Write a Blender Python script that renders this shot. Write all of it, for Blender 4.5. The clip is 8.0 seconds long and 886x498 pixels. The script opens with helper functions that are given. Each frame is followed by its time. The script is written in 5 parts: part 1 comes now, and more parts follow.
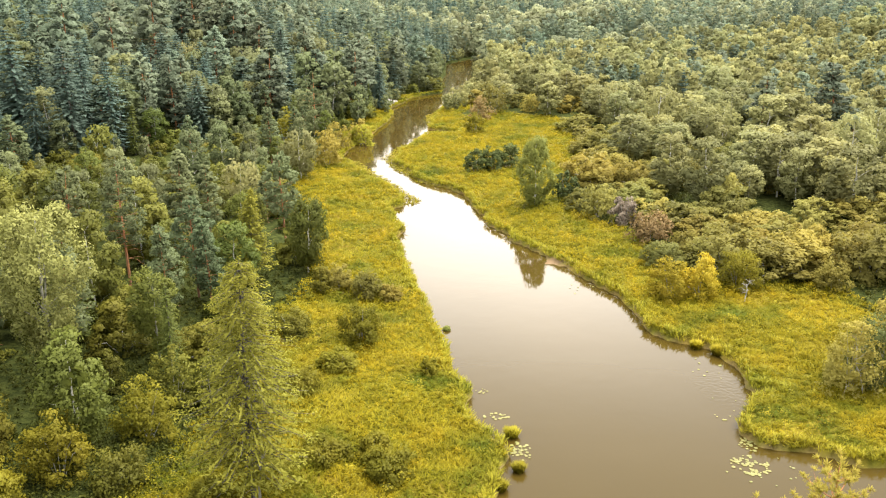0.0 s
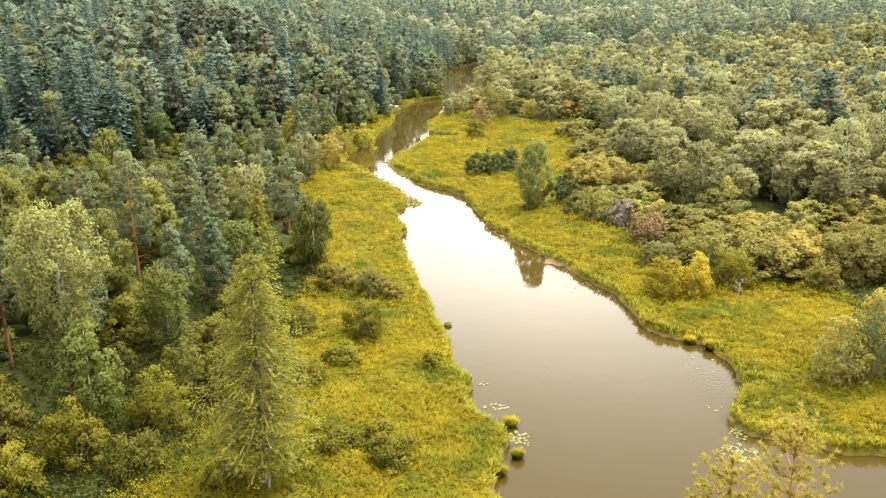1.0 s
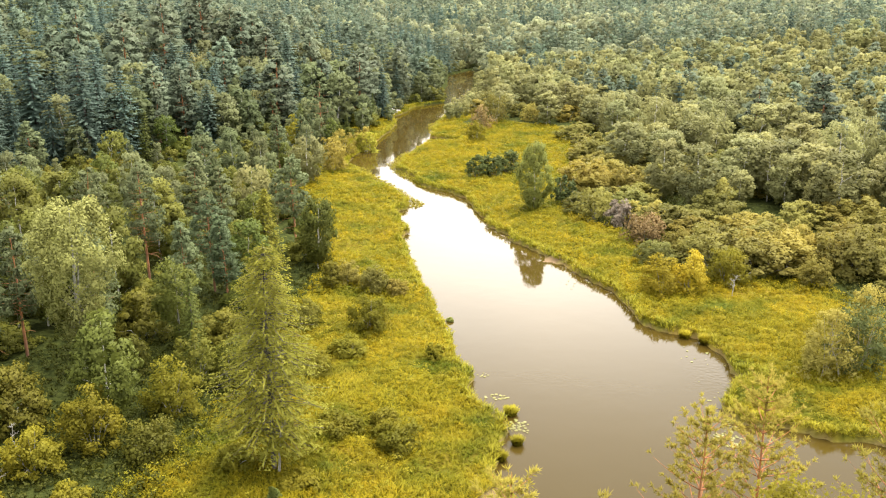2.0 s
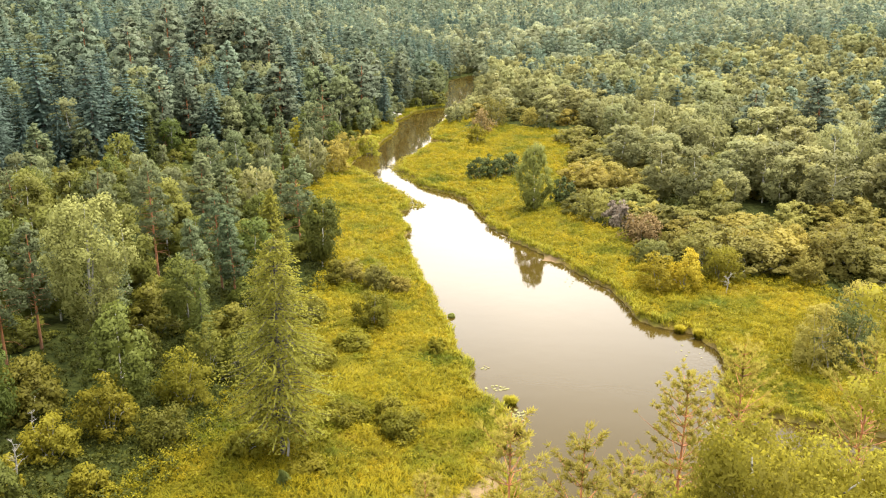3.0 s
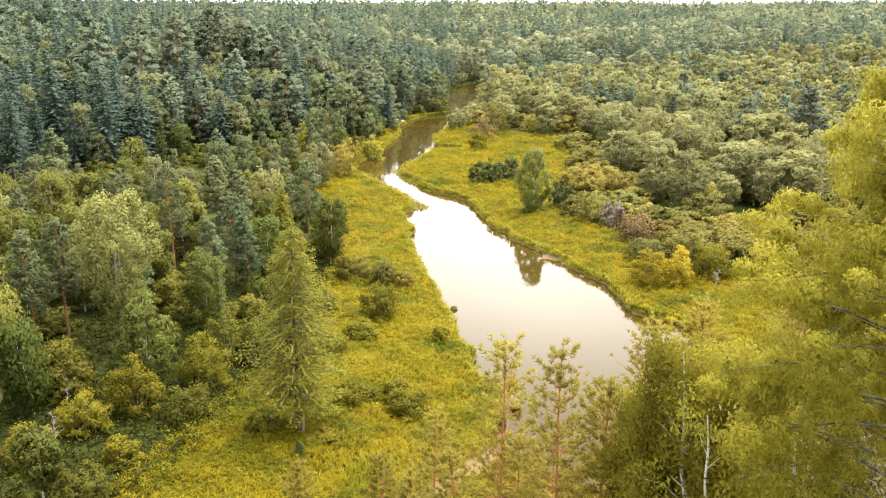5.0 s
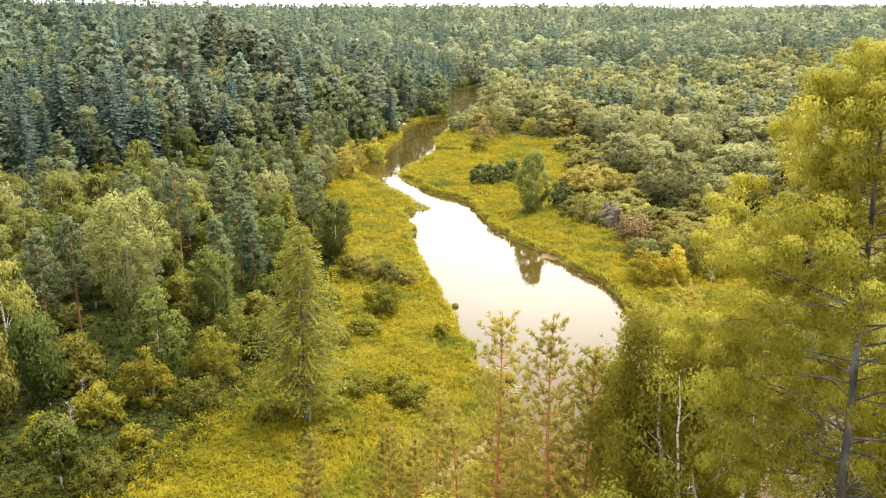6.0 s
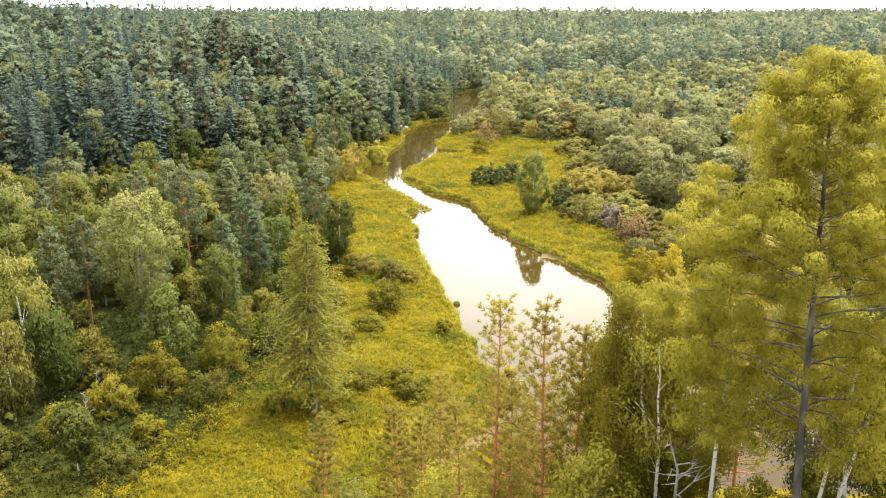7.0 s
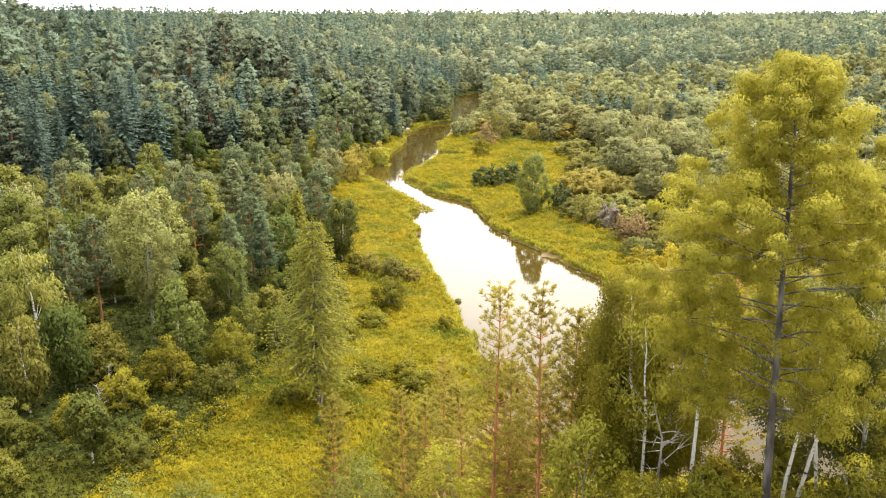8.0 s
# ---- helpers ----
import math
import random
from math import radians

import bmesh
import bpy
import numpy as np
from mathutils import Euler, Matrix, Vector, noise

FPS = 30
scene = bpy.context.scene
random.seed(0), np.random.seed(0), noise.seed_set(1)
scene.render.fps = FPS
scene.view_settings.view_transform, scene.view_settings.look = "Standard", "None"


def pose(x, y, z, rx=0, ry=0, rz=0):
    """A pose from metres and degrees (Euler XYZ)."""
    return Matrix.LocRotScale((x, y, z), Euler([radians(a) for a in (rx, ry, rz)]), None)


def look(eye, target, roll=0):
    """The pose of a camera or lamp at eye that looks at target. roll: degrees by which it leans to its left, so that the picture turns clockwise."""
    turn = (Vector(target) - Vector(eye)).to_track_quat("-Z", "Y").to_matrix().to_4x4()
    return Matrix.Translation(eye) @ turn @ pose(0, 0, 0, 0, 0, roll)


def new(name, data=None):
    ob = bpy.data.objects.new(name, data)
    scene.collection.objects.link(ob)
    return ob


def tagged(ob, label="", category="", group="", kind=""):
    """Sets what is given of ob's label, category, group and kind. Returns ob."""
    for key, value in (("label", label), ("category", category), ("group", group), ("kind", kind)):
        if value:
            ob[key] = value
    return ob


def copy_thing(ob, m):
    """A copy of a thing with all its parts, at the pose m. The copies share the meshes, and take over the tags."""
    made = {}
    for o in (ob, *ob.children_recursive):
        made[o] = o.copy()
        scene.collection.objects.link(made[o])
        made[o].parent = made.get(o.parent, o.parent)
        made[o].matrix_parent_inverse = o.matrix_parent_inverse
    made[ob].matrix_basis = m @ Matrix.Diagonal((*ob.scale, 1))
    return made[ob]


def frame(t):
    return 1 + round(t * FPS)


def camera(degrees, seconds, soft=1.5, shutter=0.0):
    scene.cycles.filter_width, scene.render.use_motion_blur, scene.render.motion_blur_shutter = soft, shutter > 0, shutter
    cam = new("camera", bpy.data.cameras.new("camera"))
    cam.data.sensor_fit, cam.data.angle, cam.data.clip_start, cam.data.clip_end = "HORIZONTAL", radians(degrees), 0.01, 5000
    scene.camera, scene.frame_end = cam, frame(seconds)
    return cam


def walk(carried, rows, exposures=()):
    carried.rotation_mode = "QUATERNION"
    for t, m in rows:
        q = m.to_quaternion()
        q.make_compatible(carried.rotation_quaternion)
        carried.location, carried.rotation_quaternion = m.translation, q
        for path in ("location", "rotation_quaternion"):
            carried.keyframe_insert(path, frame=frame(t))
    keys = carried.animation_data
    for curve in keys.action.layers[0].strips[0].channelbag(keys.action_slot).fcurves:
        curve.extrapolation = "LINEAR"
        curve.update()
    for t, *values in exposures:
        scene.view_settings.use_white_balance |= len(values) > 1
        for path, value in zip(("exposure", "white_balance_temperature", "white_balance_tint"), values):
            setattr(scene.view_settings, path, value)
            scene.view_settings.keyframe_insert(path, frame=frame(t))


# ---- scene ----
cam = camera(55.0, 8.0, soft=1.15)
PATH = [
    (0, (0.827, 20.625, 38.814), (0.813, 22.536, 38.224), -0.4),
    (0.5, (0.805, 18.969, 38.854), (0.79, 20.883, 38.272), -0.4),
    (1, (0.663, 17.411, 38.804), (0.649, 19.326, 38.228), -0.3),
    (1.5, (0.576, 15.811, 38.75), (0.561, 17.728, 38.18), -0.3),
    (3, (0.263, 11.158, 38.593), (0.248, 13.08, 38.041), -0.2),
    (3.5, (0.202, 9.563, 38.608), (0.186, 11.486, 38.06), -0.2),
    (4, (0.138, 8.023, 38.648), (0.122, 9.947, 38.104), -0.1),
    (4.5, (0.071, 6.401, 38.646), (0.054, 8.327, 38.108), -0.1),
    (6, (0.0, 1.804, 38.797), (-0.02, 3.734, 38.272), -0.1),
    (6.5, (-0.022, 0.275, 38.858), (-0.044, 2.206, 38.338), -0.1),
    (7, (-0.055, -1.103, 38.939), (-0.078, 0.829, 38.422), -0.1),
    (7.5, (-0.1, -2.497, 39.013), (-0.123, -0.565, 38.498), -0.2),
    (8, (-0.154, -3.694, 39.076), (-0.179, -1.761, 38.564), -0.1),
]
walk(cam, [(t, look(eye, target, roll)) for t, eye, target, roll in PATH], exposures=[(0.0, 1.22), (8.0, 1.12)])

# ---------------------------------------------------------------- world, sun
# Broken, hazy cloud: daylight from high up ahead, a bright bank of cloud low over the river.
SUN_AZIMUTH, SUN_HEIGHT = 7.0, 18.0
LIGHT_WAY = Vector((0.3, 0.22, 0.93)).normalized()
sa, sh = radians(SUN_AZIMUTH), radians(SUN_HEIGHT)
SUN_WAY = Vector((math.sin(sa) * math.cos(sh), math.cos(sa) * math.cos(sh), math.sin(sh)))
world = bpy.data.worlds.new("hazy_sky")
scene.world = world
world.use_nodes = True
wn, wl = world.node_tree.nodes, world.node_tree.links
wn.clear()
w_out = wn.new("ShaderNodeOutputWorld")
w_bg = wn.new("ShaderNodeBackground")
w_sky = wn.new("ShaderNodeTexSky")
w_sky.sky_type = "NISHITA"
w_sky.sun_disc = False
w_sky.sun_elevation = sh
w_sky.sun_rotation = sa
w_sky.dust_density = 4.0
w_co = wn.new("ShaderNodeTexCoord")
w_map = wn.new("ShaderNodeMapping")
w_map.inputs["Scale"].default_value = (1.0, 1.0, 3.0)
w_noise = wn.new("ShaderNodeTexNoise")
w_noise.inputs["Scale"].default_value = 2.4
w_noise.inputs["Detail"].default_value = 5.0
w_ramp = wn.new("ShaderNodeValToRGB")
w_ramp.color_ramp.elements[0].position = 0.3
w_ramp.color_ramp.elements[0].color = (9.2, 9.4, 9.8, 1)
w_ramp.color_ramp.elements[1].position = 0.7
w_ramp.color_ramp.elements[1].color = (12.2, 12.1, 12.0, 1)
# a wide bank of cloud lit through by the veiled sun
w_from = wn.new("ShaderNodeVectorMath")
w_from.operation = "SUBTRACT"
w_from.inputs[1].default_value = SUN_WAY
w_wide = wn.new("ShaderNodeVectorMath")
w_wide.operation = "MULTIPLY"
w_wide.inputs[1].default_value = (2.4, 2.4, 7.2)
w_dot = wn.new("ShaderNodeVectorMath")
w_dot.operation = "DOT_PRODUCT"
w_neg = wn.new("ShaderNodeMath")
w_neg.operation = "MULTIPLY"
w_neg.inputs[1].default_value = -1.0
w_pow = wn.new("ShaderNodeMath")
w_pow.operation = "EXPONENT"
w_gain = wn.new("ShaderNodeMath")
w_gain.operation = "MULTIPLY_ADD"
w_gain.inputs[1].default_value = 1.1
w_gain.inputs[2].default_value = 1.0
w_lit = wn.new("ShaderNodeVectorMath")
w_lit.operation = "SCALE"
w_mix = wn.new("ShaderNodeMix")
w_mix.data_type = "RGBA"
w_mix.inputs["Factor"].default_value = 0.85
w_bg.inputs["Strength"].default_value = 0.1
wl.new(w_co.outputs["Generated"], w_map.inputs["Vector"])
wl.new(w_map.outputs["Vector"], w_noise.inputs["Vector"])
wl.new(w_noise.outputs["Fac"], w_ramp.inputs["Fac"])
wl.new(w_co.outputs["Generated"], w_from.inputs[0])
wl.new(w_from.outputs["Vector"], w_wide.inputs[0])
wl.new(w_wide.outputs["Vector"], w_dot.inputs[0])
wl.new(w_wide.outputs["Vector"], w_dot.inputs[1])
wl.new(w_dot.outputs["Value"], w_neg.inputs[0])
wl.new(w_neg.outputs[0], w_pow.inputs[0])
wl.new(w_pow.outputs[0], w_gain.inputs[0])
wl.new(w_ramp.outputs["Color"], w_lit.inputs[0])
wl.new(w_gain.outputs[0], w_lit.inputs["Scale"])
wl.new(w_sky.outputs["Color"], w_mix.inputs["A"])
wl.new(w_lit.outputs["Vector"], w_mix.inputs["B"])
wl.new(w_mix.outputs["Result"], w_bg.inputs["Color"])
wl.new(w_bg.outputs["Background"], w_out.inputs["Surface"])

sun_data = bpy.data.lights.new("sun", "SUN")
sun_data.energy = 5.0
sun_data.angle = radians(60)
sun_data.color = (1.0, 0.94, 0.86)
sun = new("sun", sun_data)
sun.matrix_world = look(LIGHT_WAY * 300, (0, 0, 0))


# ---------------------------------------------------------------- materials
def node_material(name):
    m = bpy.data.materials.new(name)
    m.use_nodes = True
    m.node_tree.nodes.clear()
    return m, m.node_tree.nodes, m.node_tree.links


def mixed(nodes, links, fac, a, b, blend="MIX"):
    """A colour mix node; a, b: colours or sockets."""
    n = nodes.new("ShaderNodeMix")
    n.data_type, n.blend_type = "RGBA", blend
    for key, value in (("Factor", fac), ("A", a), ("B", b)):
        if isinstance(value, (tuple, list)):
            n.inputs[key].default_value = (*value, 1)
        elif isinstance(value, float):
            n.inputs[key].default_value = value
        else:
            links.new(value, n.inputs[key])
    return n.outputs["Result"]


def stretched(nodes, links, source, low, high):
    n = nodes.new("ShaderNodeMapRange")
    n.inputs["From Min"].default_value, n.inputs["From Max"].default_value = low, high
    links.new(source, n.inputs["Value"])
    return n.outputs["Result"]


def noise_at(nodes, links, scale, detail=3.0, coord="Position"):
    n = nodes.new("ShaderNodeTexNoise")
    n.inputs["Scale"].default_value, n.inputs["Detail"].default_value = scale, detail
    if coord == "Position":
        g = nodes.new("ShaderNodeNewGeometry")
        links.new(g.outputs["Position"], n.inputs["Vector"])
    else:
        g = nodes.new("ShaderNodeTexCoord")
        links.new(g.outputs["Object"], n.inputs["Vector"])
    return n.outputs["Fac"]


def leaf_material(name, dark, light, autumn, patch=0.05, through_light=0.35, rough=0.5, autumn_share=0.5, spread=0.5, own_tone=0.32, lush=None):
    """Leaves: each one differs a little, each plant differs more, and some plants and patches turn yellow."""
    m, n, l = node_material(name)
    geo, info, tree = n.new("ShaderNodeNewGeometry"), n.new("ShaderNodeObjectInfo"), n.new("ShaderNodeAttribute")
    tree.attribute_name = "own"

    def maths(kind, a, b):
        k = n.new("ShaderNodeMath")
        k.operation = kind
        for socket, value in zip(k.inputs, (a, b)):
            if isinstance(value, float):
                socket.default_value = value
            else:
                l.new(value, socket)
        return k.outputs[0]

    own = maths("FRACT", maths("ADD", info.outputs["Random"], tree.outputs["Fac"]), 0.0)
    second = maths("FRACT", maths("MULTIPLY", own, 7.37), 0.0)
    each = n.new("ShaderNodeMapRange")
    each.inputs["To Min"].default_value, each.inputs["To Max"].default_value = 0.5 - spread / 2, 0.5 + spread / 2
    l.new(geo.outputs["Random Per Island"], each.inputs["Value"])
    col = mixed(n, l, each.outputs["Result"], dark, light)
    big = stretched(n, l, noise_at(n, l, patch, 3.0), 0.42, 0.68)
    turned = maths("MULTIPLY", maths("MINIMUM", maths("ADD", maths("MULTIPLY", second, 0.7), maths("MULTIPLY", big, 0.6)), 1.0), autumn_share)
    col = mixed(n, l, turned, col, autumn)
    if lush:
        col = mixed(n, l, stretched(n, l, noise_at(n, l, 0.16, 4.0), 0.48, 0.7), col, lush)
    crown = stretched(n, l, noise_at(n, l, 0.3, 1.0), 0.35, 0.65)
    vary = n.new("ShaderNodeMapRange")
    vary.inputs["From Max"].default_value = 1.4
    vary.inputs["To Min"].default_value, vary.inputs["To Max"].default_value = 1.0 - own_tone, 1.0 + own_tone
    l.new(maths("ADD", own, maths("MULTIPLY", crown, 0.4)), vary.inputs["Value"])
    tint = n.new("ShaderNodeVectorMath")
    tint.operation = "SCALE"
    l.new(col, tint.inputs[0])
    l.new(vary.outputs["Result"], tint.inputs["Scale"])
    col = tint.outputs["Vector"]
    bsdf = n.new("ShaderNodeBsdfPrincipled")
    bsdf.inputs["Roughness"].default_value = rough
    bsdf.inputs["Specular IOR Level"].default_value = 0.08
    l.new(col, bsdf.inputs["Base Color"])
    tr = n.new("ShaderNodeBsdfTranslucent")
    l.new(col, tr.inputs["Color"])
    mx = n.new("ShaderNodeMixShader")
    mx.inputs["Fac"].default_value = through_light
    l.new(bsdf.outputs[0], mx.inputs[1])
    l.new(tr.outputs[0], mx.inputs[2])
    out = n.new("ShaderNodeOutputMaterial")
    l.new(mx.outputs[0], out.inputs["Surface"])
    return m


def bark_material(name, base, spot, scale, low, high, stretch=(1, 1, 1), top=None, top_from=0, top_to=1):
    """Bark with blotches; top: the colour that it takes on higher up the trunk."""
    m, n, l = node_material(name)
    tc, mp, nz = n.new("ShaderNodeTexCoord"), n.new("ShaderNodeMapping"), n.new("ShaderNodeTexNoise")
    mp.inputs["Scale"].default_value = stretch
    nz.inputs["Scale"].default_value, nz.inputs["Detail"].default_value = scale, 4.0
    l.new(tc.outputs["Object"], mp.inputs["Vector"])
    l.new(mp.outputs["Vector"], nz.inputs["Vector"])
    fac = stretched(n, l, nz.outputs["Fac"], low, high)
    if top:
        sep = n.new("ShaderNodeSeparateXYZ")
        l.new(tc.outputs["Object"], sep.inputs[0])
        base = mixed(n, l, stretched(n, l, sep.outputs["Z"], top_from, top_to), base, top)
    col = mixed(n, l, fac, base, spot)
    bsdf = n.new("ShaderNodeBsdfPrincipled")
    bsdf.inputs["Roughness"].default_value = 0.85
    l.new(col, bsdf.inputs["Base Color"])
    bump = n.new("ShaderNodeBump")
    bump.inputs["Strength"].default_value, bump.inputs["Distance"].default_value = 0.6, 0.03
    l.new(nz.outputs["Fac"], bump.inputs["Height"])
    l.new(bump.outputs["Normal"], bsdf.inputs["Normal"])
    out = n.new("ShaderNodeOutputMaterial")
    l.new(bsdf.outputs[0], out.inputs["Surface"])
    return m


# distant spruces: haze is mixed into the needle colour, paler and bluer
HAZED_SPRUCE_LEAF = leaf_material("hazed_spruce_needles", (0.088, 0.138, 0.115), (0.122, 0.182, 0.142), (0.18, 0.215, 0.13), 0.02, 0.45, own_tone=0.42)
FIR_LEAF = leaf_material("young_spruce_needles", (0.09, 0.115, 0.025), (0.15, 0.18, 0.045), (0.17, 0.18, 0.04), 0.05, 0.35)
# distant pines: bluish haze painted into the needles; valley pines go without
HAZED_PINE_LEAF = leaf_material("hazed_pine_needles", (0.11, 0.155, 0.108), (0.152, 0.204, 0.13), (0.23, 0.225, 0.12), 0.02, 0.45, own_tone=0.42)
VALLEY_PINE_LEAF = leaf_material("valley_pine_needles", (0.095, 0.128, 0.062), (0.145, 0.185, 0.086), (0.2, 0.2, 0.08), 0.02, 0.42)
GOLD_PINE_LEAF = leaf_material("golden_pine_needles", (0.2, 0.18, 0.03), (0.37, 0.325, 0.065), (0.38, 0.3, 0.05), 0.2, 0.58)
BIRCH_LEAF = leaf_material("birch_leaves", (0.06, 0.085, 0.018), (0.12, 0.15, 0.032), (0.24, 0.21, 0.04), 0.02, 0.4)
# warm autumn birch, with distance haze painted in as a greyer tone
HAZED_WARM_BIRCH_LEAF = leaf_material("hazed_warm_birch_leaves", (0.19, 0.21, 0.09), (0.265, 0.275, 0.115), (0.37, 0.32, 0.11), 0.02, 0.5, 0.48, 0.5, spread=0.3, own_tone=0.38)
GOLD_BIRCH_LEAF = leaf_material("golden_birch_leaves", (0.14, 0.142, 0.014), (0.265, 0.245, 0.031), (0.33, 0.265, 0.028), 0.3, 0.52)
ASPEN_LEAF = leaf_material("aspen_leaves", (0.26, 0.275, 0.08), (0.4, 0.4, 0.13), (0.4, 0.38, 0.11), 0.02, 0.4)
WILLOW_LEAF = leaf_material("willow_leaves", (0.054, 0.076, 0.013), (0.108, 0.135, 0.024), (0.26, 0.2, 0.028), 0.03, 0.4)
WARM_WILLOW_LEAF = leaf_material("warm_willow_leaves", (0.152, 0.16, 0.042), (0.235, 0.236, 0.064), (0.39, 0.285, 0.05), 0.03, 0.5, 0.5, 0.6, spread=0.3, own_tone=0.38)
DARK_WILLOW_LEAF = leaf_material("dark_willow_leaves", (0.06, 0.085, 0.025), (0.12, 0.15, 0.045), (0.15, 0.16, 0.05), 0.05, 0.3)
# low growth under trees: their shade is put into this very dark green
SHADED_UNDERGROWTH_LEAF = leaf_material("shaded_undergrowth_leaves", (0.024, 0.034, 0.005), (0.046, 0.058, 0.009), (0.085, 0.08, 0.012), 0.05, 0.3)
# birch of the farthest woods: leaf colour paled and greyed to imitate haze
HAZED_BIRCH_LEAF = leaf_material("hazed_birch_leaves", (0.2, 0.23, 0.13), (0.27, 0.295, 0.165), (0.32, 0.305, 0.15), 0.02, 0.5, spread=0.3, own_tone=0.42)
OLIVE_GOLD_LEAF = leaf_material("olive_gold_leaves", (0.195, 0.178, 0.018), (0.325, 0.287, 0.036), (0.37, 0.3, 0.033), 0.3, 0.62)
GOLDEN_LEAF = leaf_material("weeping_birch_leaves", (0.15, 0.155, 0.035), (0.25, 0.245, 0.06), (0.3, 0.26, 0.05), 0.1, 0.45)
LARCH_LEAF = leaf_material("larch_needles", (0.175, 0.18, 0.02), (0.4, 0.375, 0.05), (0.43, 0.36, 0.04), 0.15, 0.52)
PALE_LARCH_LEAF = leaf_material("pale_larch_needles", (0.25, 0.26, 0.035), (0.42, 0.405, 0.07), (0.41, 0.37, 0.055), 0.15, 0.42)
YELLOW_LEAF = leaf_material("yellowing_leaves", (0.24, 0.21, 0.02), (0.4, 0.34, 0.04), (0.46, 0.32, 0.02), 0.1, 0.4)
# hillside birch: haze in the colour makes it paler and bluer than nearby birch
HAZED_HILL_BIRCH_LEAF = leaf_material("hazed_hill_birch_leaves", (0.11, 0.14, 0.062), (0.17, 0.205, 0.088), (0.27, 0.25, 0.105), 0.02, 0.48, spread=0.3, own_tone=0.38)
OLIVE_LEAF = leaf_material("olive_birch_leaves", (0.13, 0.15, 0.035), (0.22, 0.235, 0.06), (0.26, 0.25, 0.05), 0.1, 0.45)
YOUNG_LEAF = leaf_material("young_aspen_leaves", (0.26, 0.265, 0.03), (0.43, 0.41, 0.06), (0.46, 0.4, 0.05), 0.3, 0.55)
RUST_LEAF = leaf_material("rusty_leaves", (0.22, 0.15, 0.07), (0.36, 0.24, 0.1), (0.34, 0.26, 0.08), 0.1, 0.35)
GREY_LEAF = leaf_material("purple_grey_twigs", (0.2, 0.16, 0.12), (0.33, 0.27, 0.2), (0.3, 0.26, 0.16), 0.1, 0.3)
GRASS_LEAF = leaf_material("meadow_grass_blades", (0.15, 0.138, 0.007), (0.34, 0.285, 0.014), (0.42, 0.29, 0.012), 0.09, 0.45, 0.6, 0.6, spread=0.55, own_tone=0.22, lush=(0.1, 0.125, 0.01))
SEDGE_LEAF = leaf_material("sedge_blades", (0.13, 0.135, 0.01), (0.26, 0.24, 0.017), (0.44, 0.34, 0.025), 0.12, 0.4)
PAD_LEAF = leaf_material("lily_pads", (0.12, 0.13, 0.04), (0.28, 0.27, 0.11), (0.3, 0.24, 0.08), 0.2, 0.1, 0.35)
DARK_BARK = bark_material("spruce_bark", (0.09, 0.075, 0.06), (0.2, 0.19, 0.17), 5.0, 0.4, 0.7, (1, 1, 0.3))
LARCH_BARK = bark_material("larch_bark", (0.05, 0.042, 0.038), (0.19, 0.175, 0.16), 4.0, 0.4, 0.7, (1, 1, 0.25))
PINE_BARK = bark_material("pine_bark", (0.26, 0.13, 0.075), (0.2, 0.12, 0.08), 4.0, 0.45, 0.75, (1, 1, 0.3), (0.5, 0.21, 0.085), 0.6, 3.5)
BIRCH_BARK = bark_material("birch_bark", (0.62, 0.59, 0.53), (0.05, 0.045, 0.04), 3.0, 0.56, 0.66, (1, 1, 3))
ASPEN_BARK = bark_material("aspen_bark", (0.32, 0.31, 0.26), (0.12, 0.11, 0.09), 2.5, 0.45, 0.75, (1, 1, 0.8))
GREY_WOOD = bark_material("bleached_wood", (0.38, 0.36, 0.32), (0.17, 0.155, 0.135), 3.0, 0.4, 0.7, (1, 1, 0.3))


def ground_material():
    m, n, l = node_material("soil_and_herbs")
    at = n.new("ShaderNodeAttribute")
    at.attribute_name = "meadow"
    fine, broad = noise_at(n, l, 1.4, 6.0), noise_at(n, l, 0.12, 4.0)
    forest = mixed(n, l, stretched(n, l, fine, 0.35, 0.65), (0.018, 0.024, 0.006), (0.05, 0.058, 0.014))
    grass = mixed(n, l, stretched(n, l, fine, 0.35, 0.65), (0.075, 0.075, 0.008), (0.13, 0.12, 0.012))
    grass = mixed(n, l, stretched(n, l, broad, 0.5, 0.75), grass, (0.2, 0.14, 0.02))
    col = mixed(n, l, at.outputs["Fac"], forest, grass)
    bare = n.new("ShaderNodeAttribute")
    bare.attribute_name = "bare"
    soil = mixed(n, l, fine, (0.13, 0.085, 0.045), (0.23, 0.16, 0.09))
    col = mixed(n, l, bare.outputs["Fac"], col, soil)
    bsdf = n.new("ShaderNodeBsdfPrincipled")
    bsdf.inputs["Roughness"].default_value = 1.0
    bsdf.inputs["Specular IOR Level"].default_value = 0.05
    l.new(col, bsdf.inputs["Base Color"])
    bump = n.new("ShaderNodeBump")
    bump.inputs["Strength"].default_value, bump.inputs["Distance"].default_value = 1.0, 0.3
    l.new(fine, bump.inputs["Height"])
    l.new(bump.outputs["Normal"], bsdf.inputs["Normal"])
    out = n.new("ShaderNodeOutputMaterial")
    l.new(bsdf.outputs[0], out.inputs["Surface"])
    return m


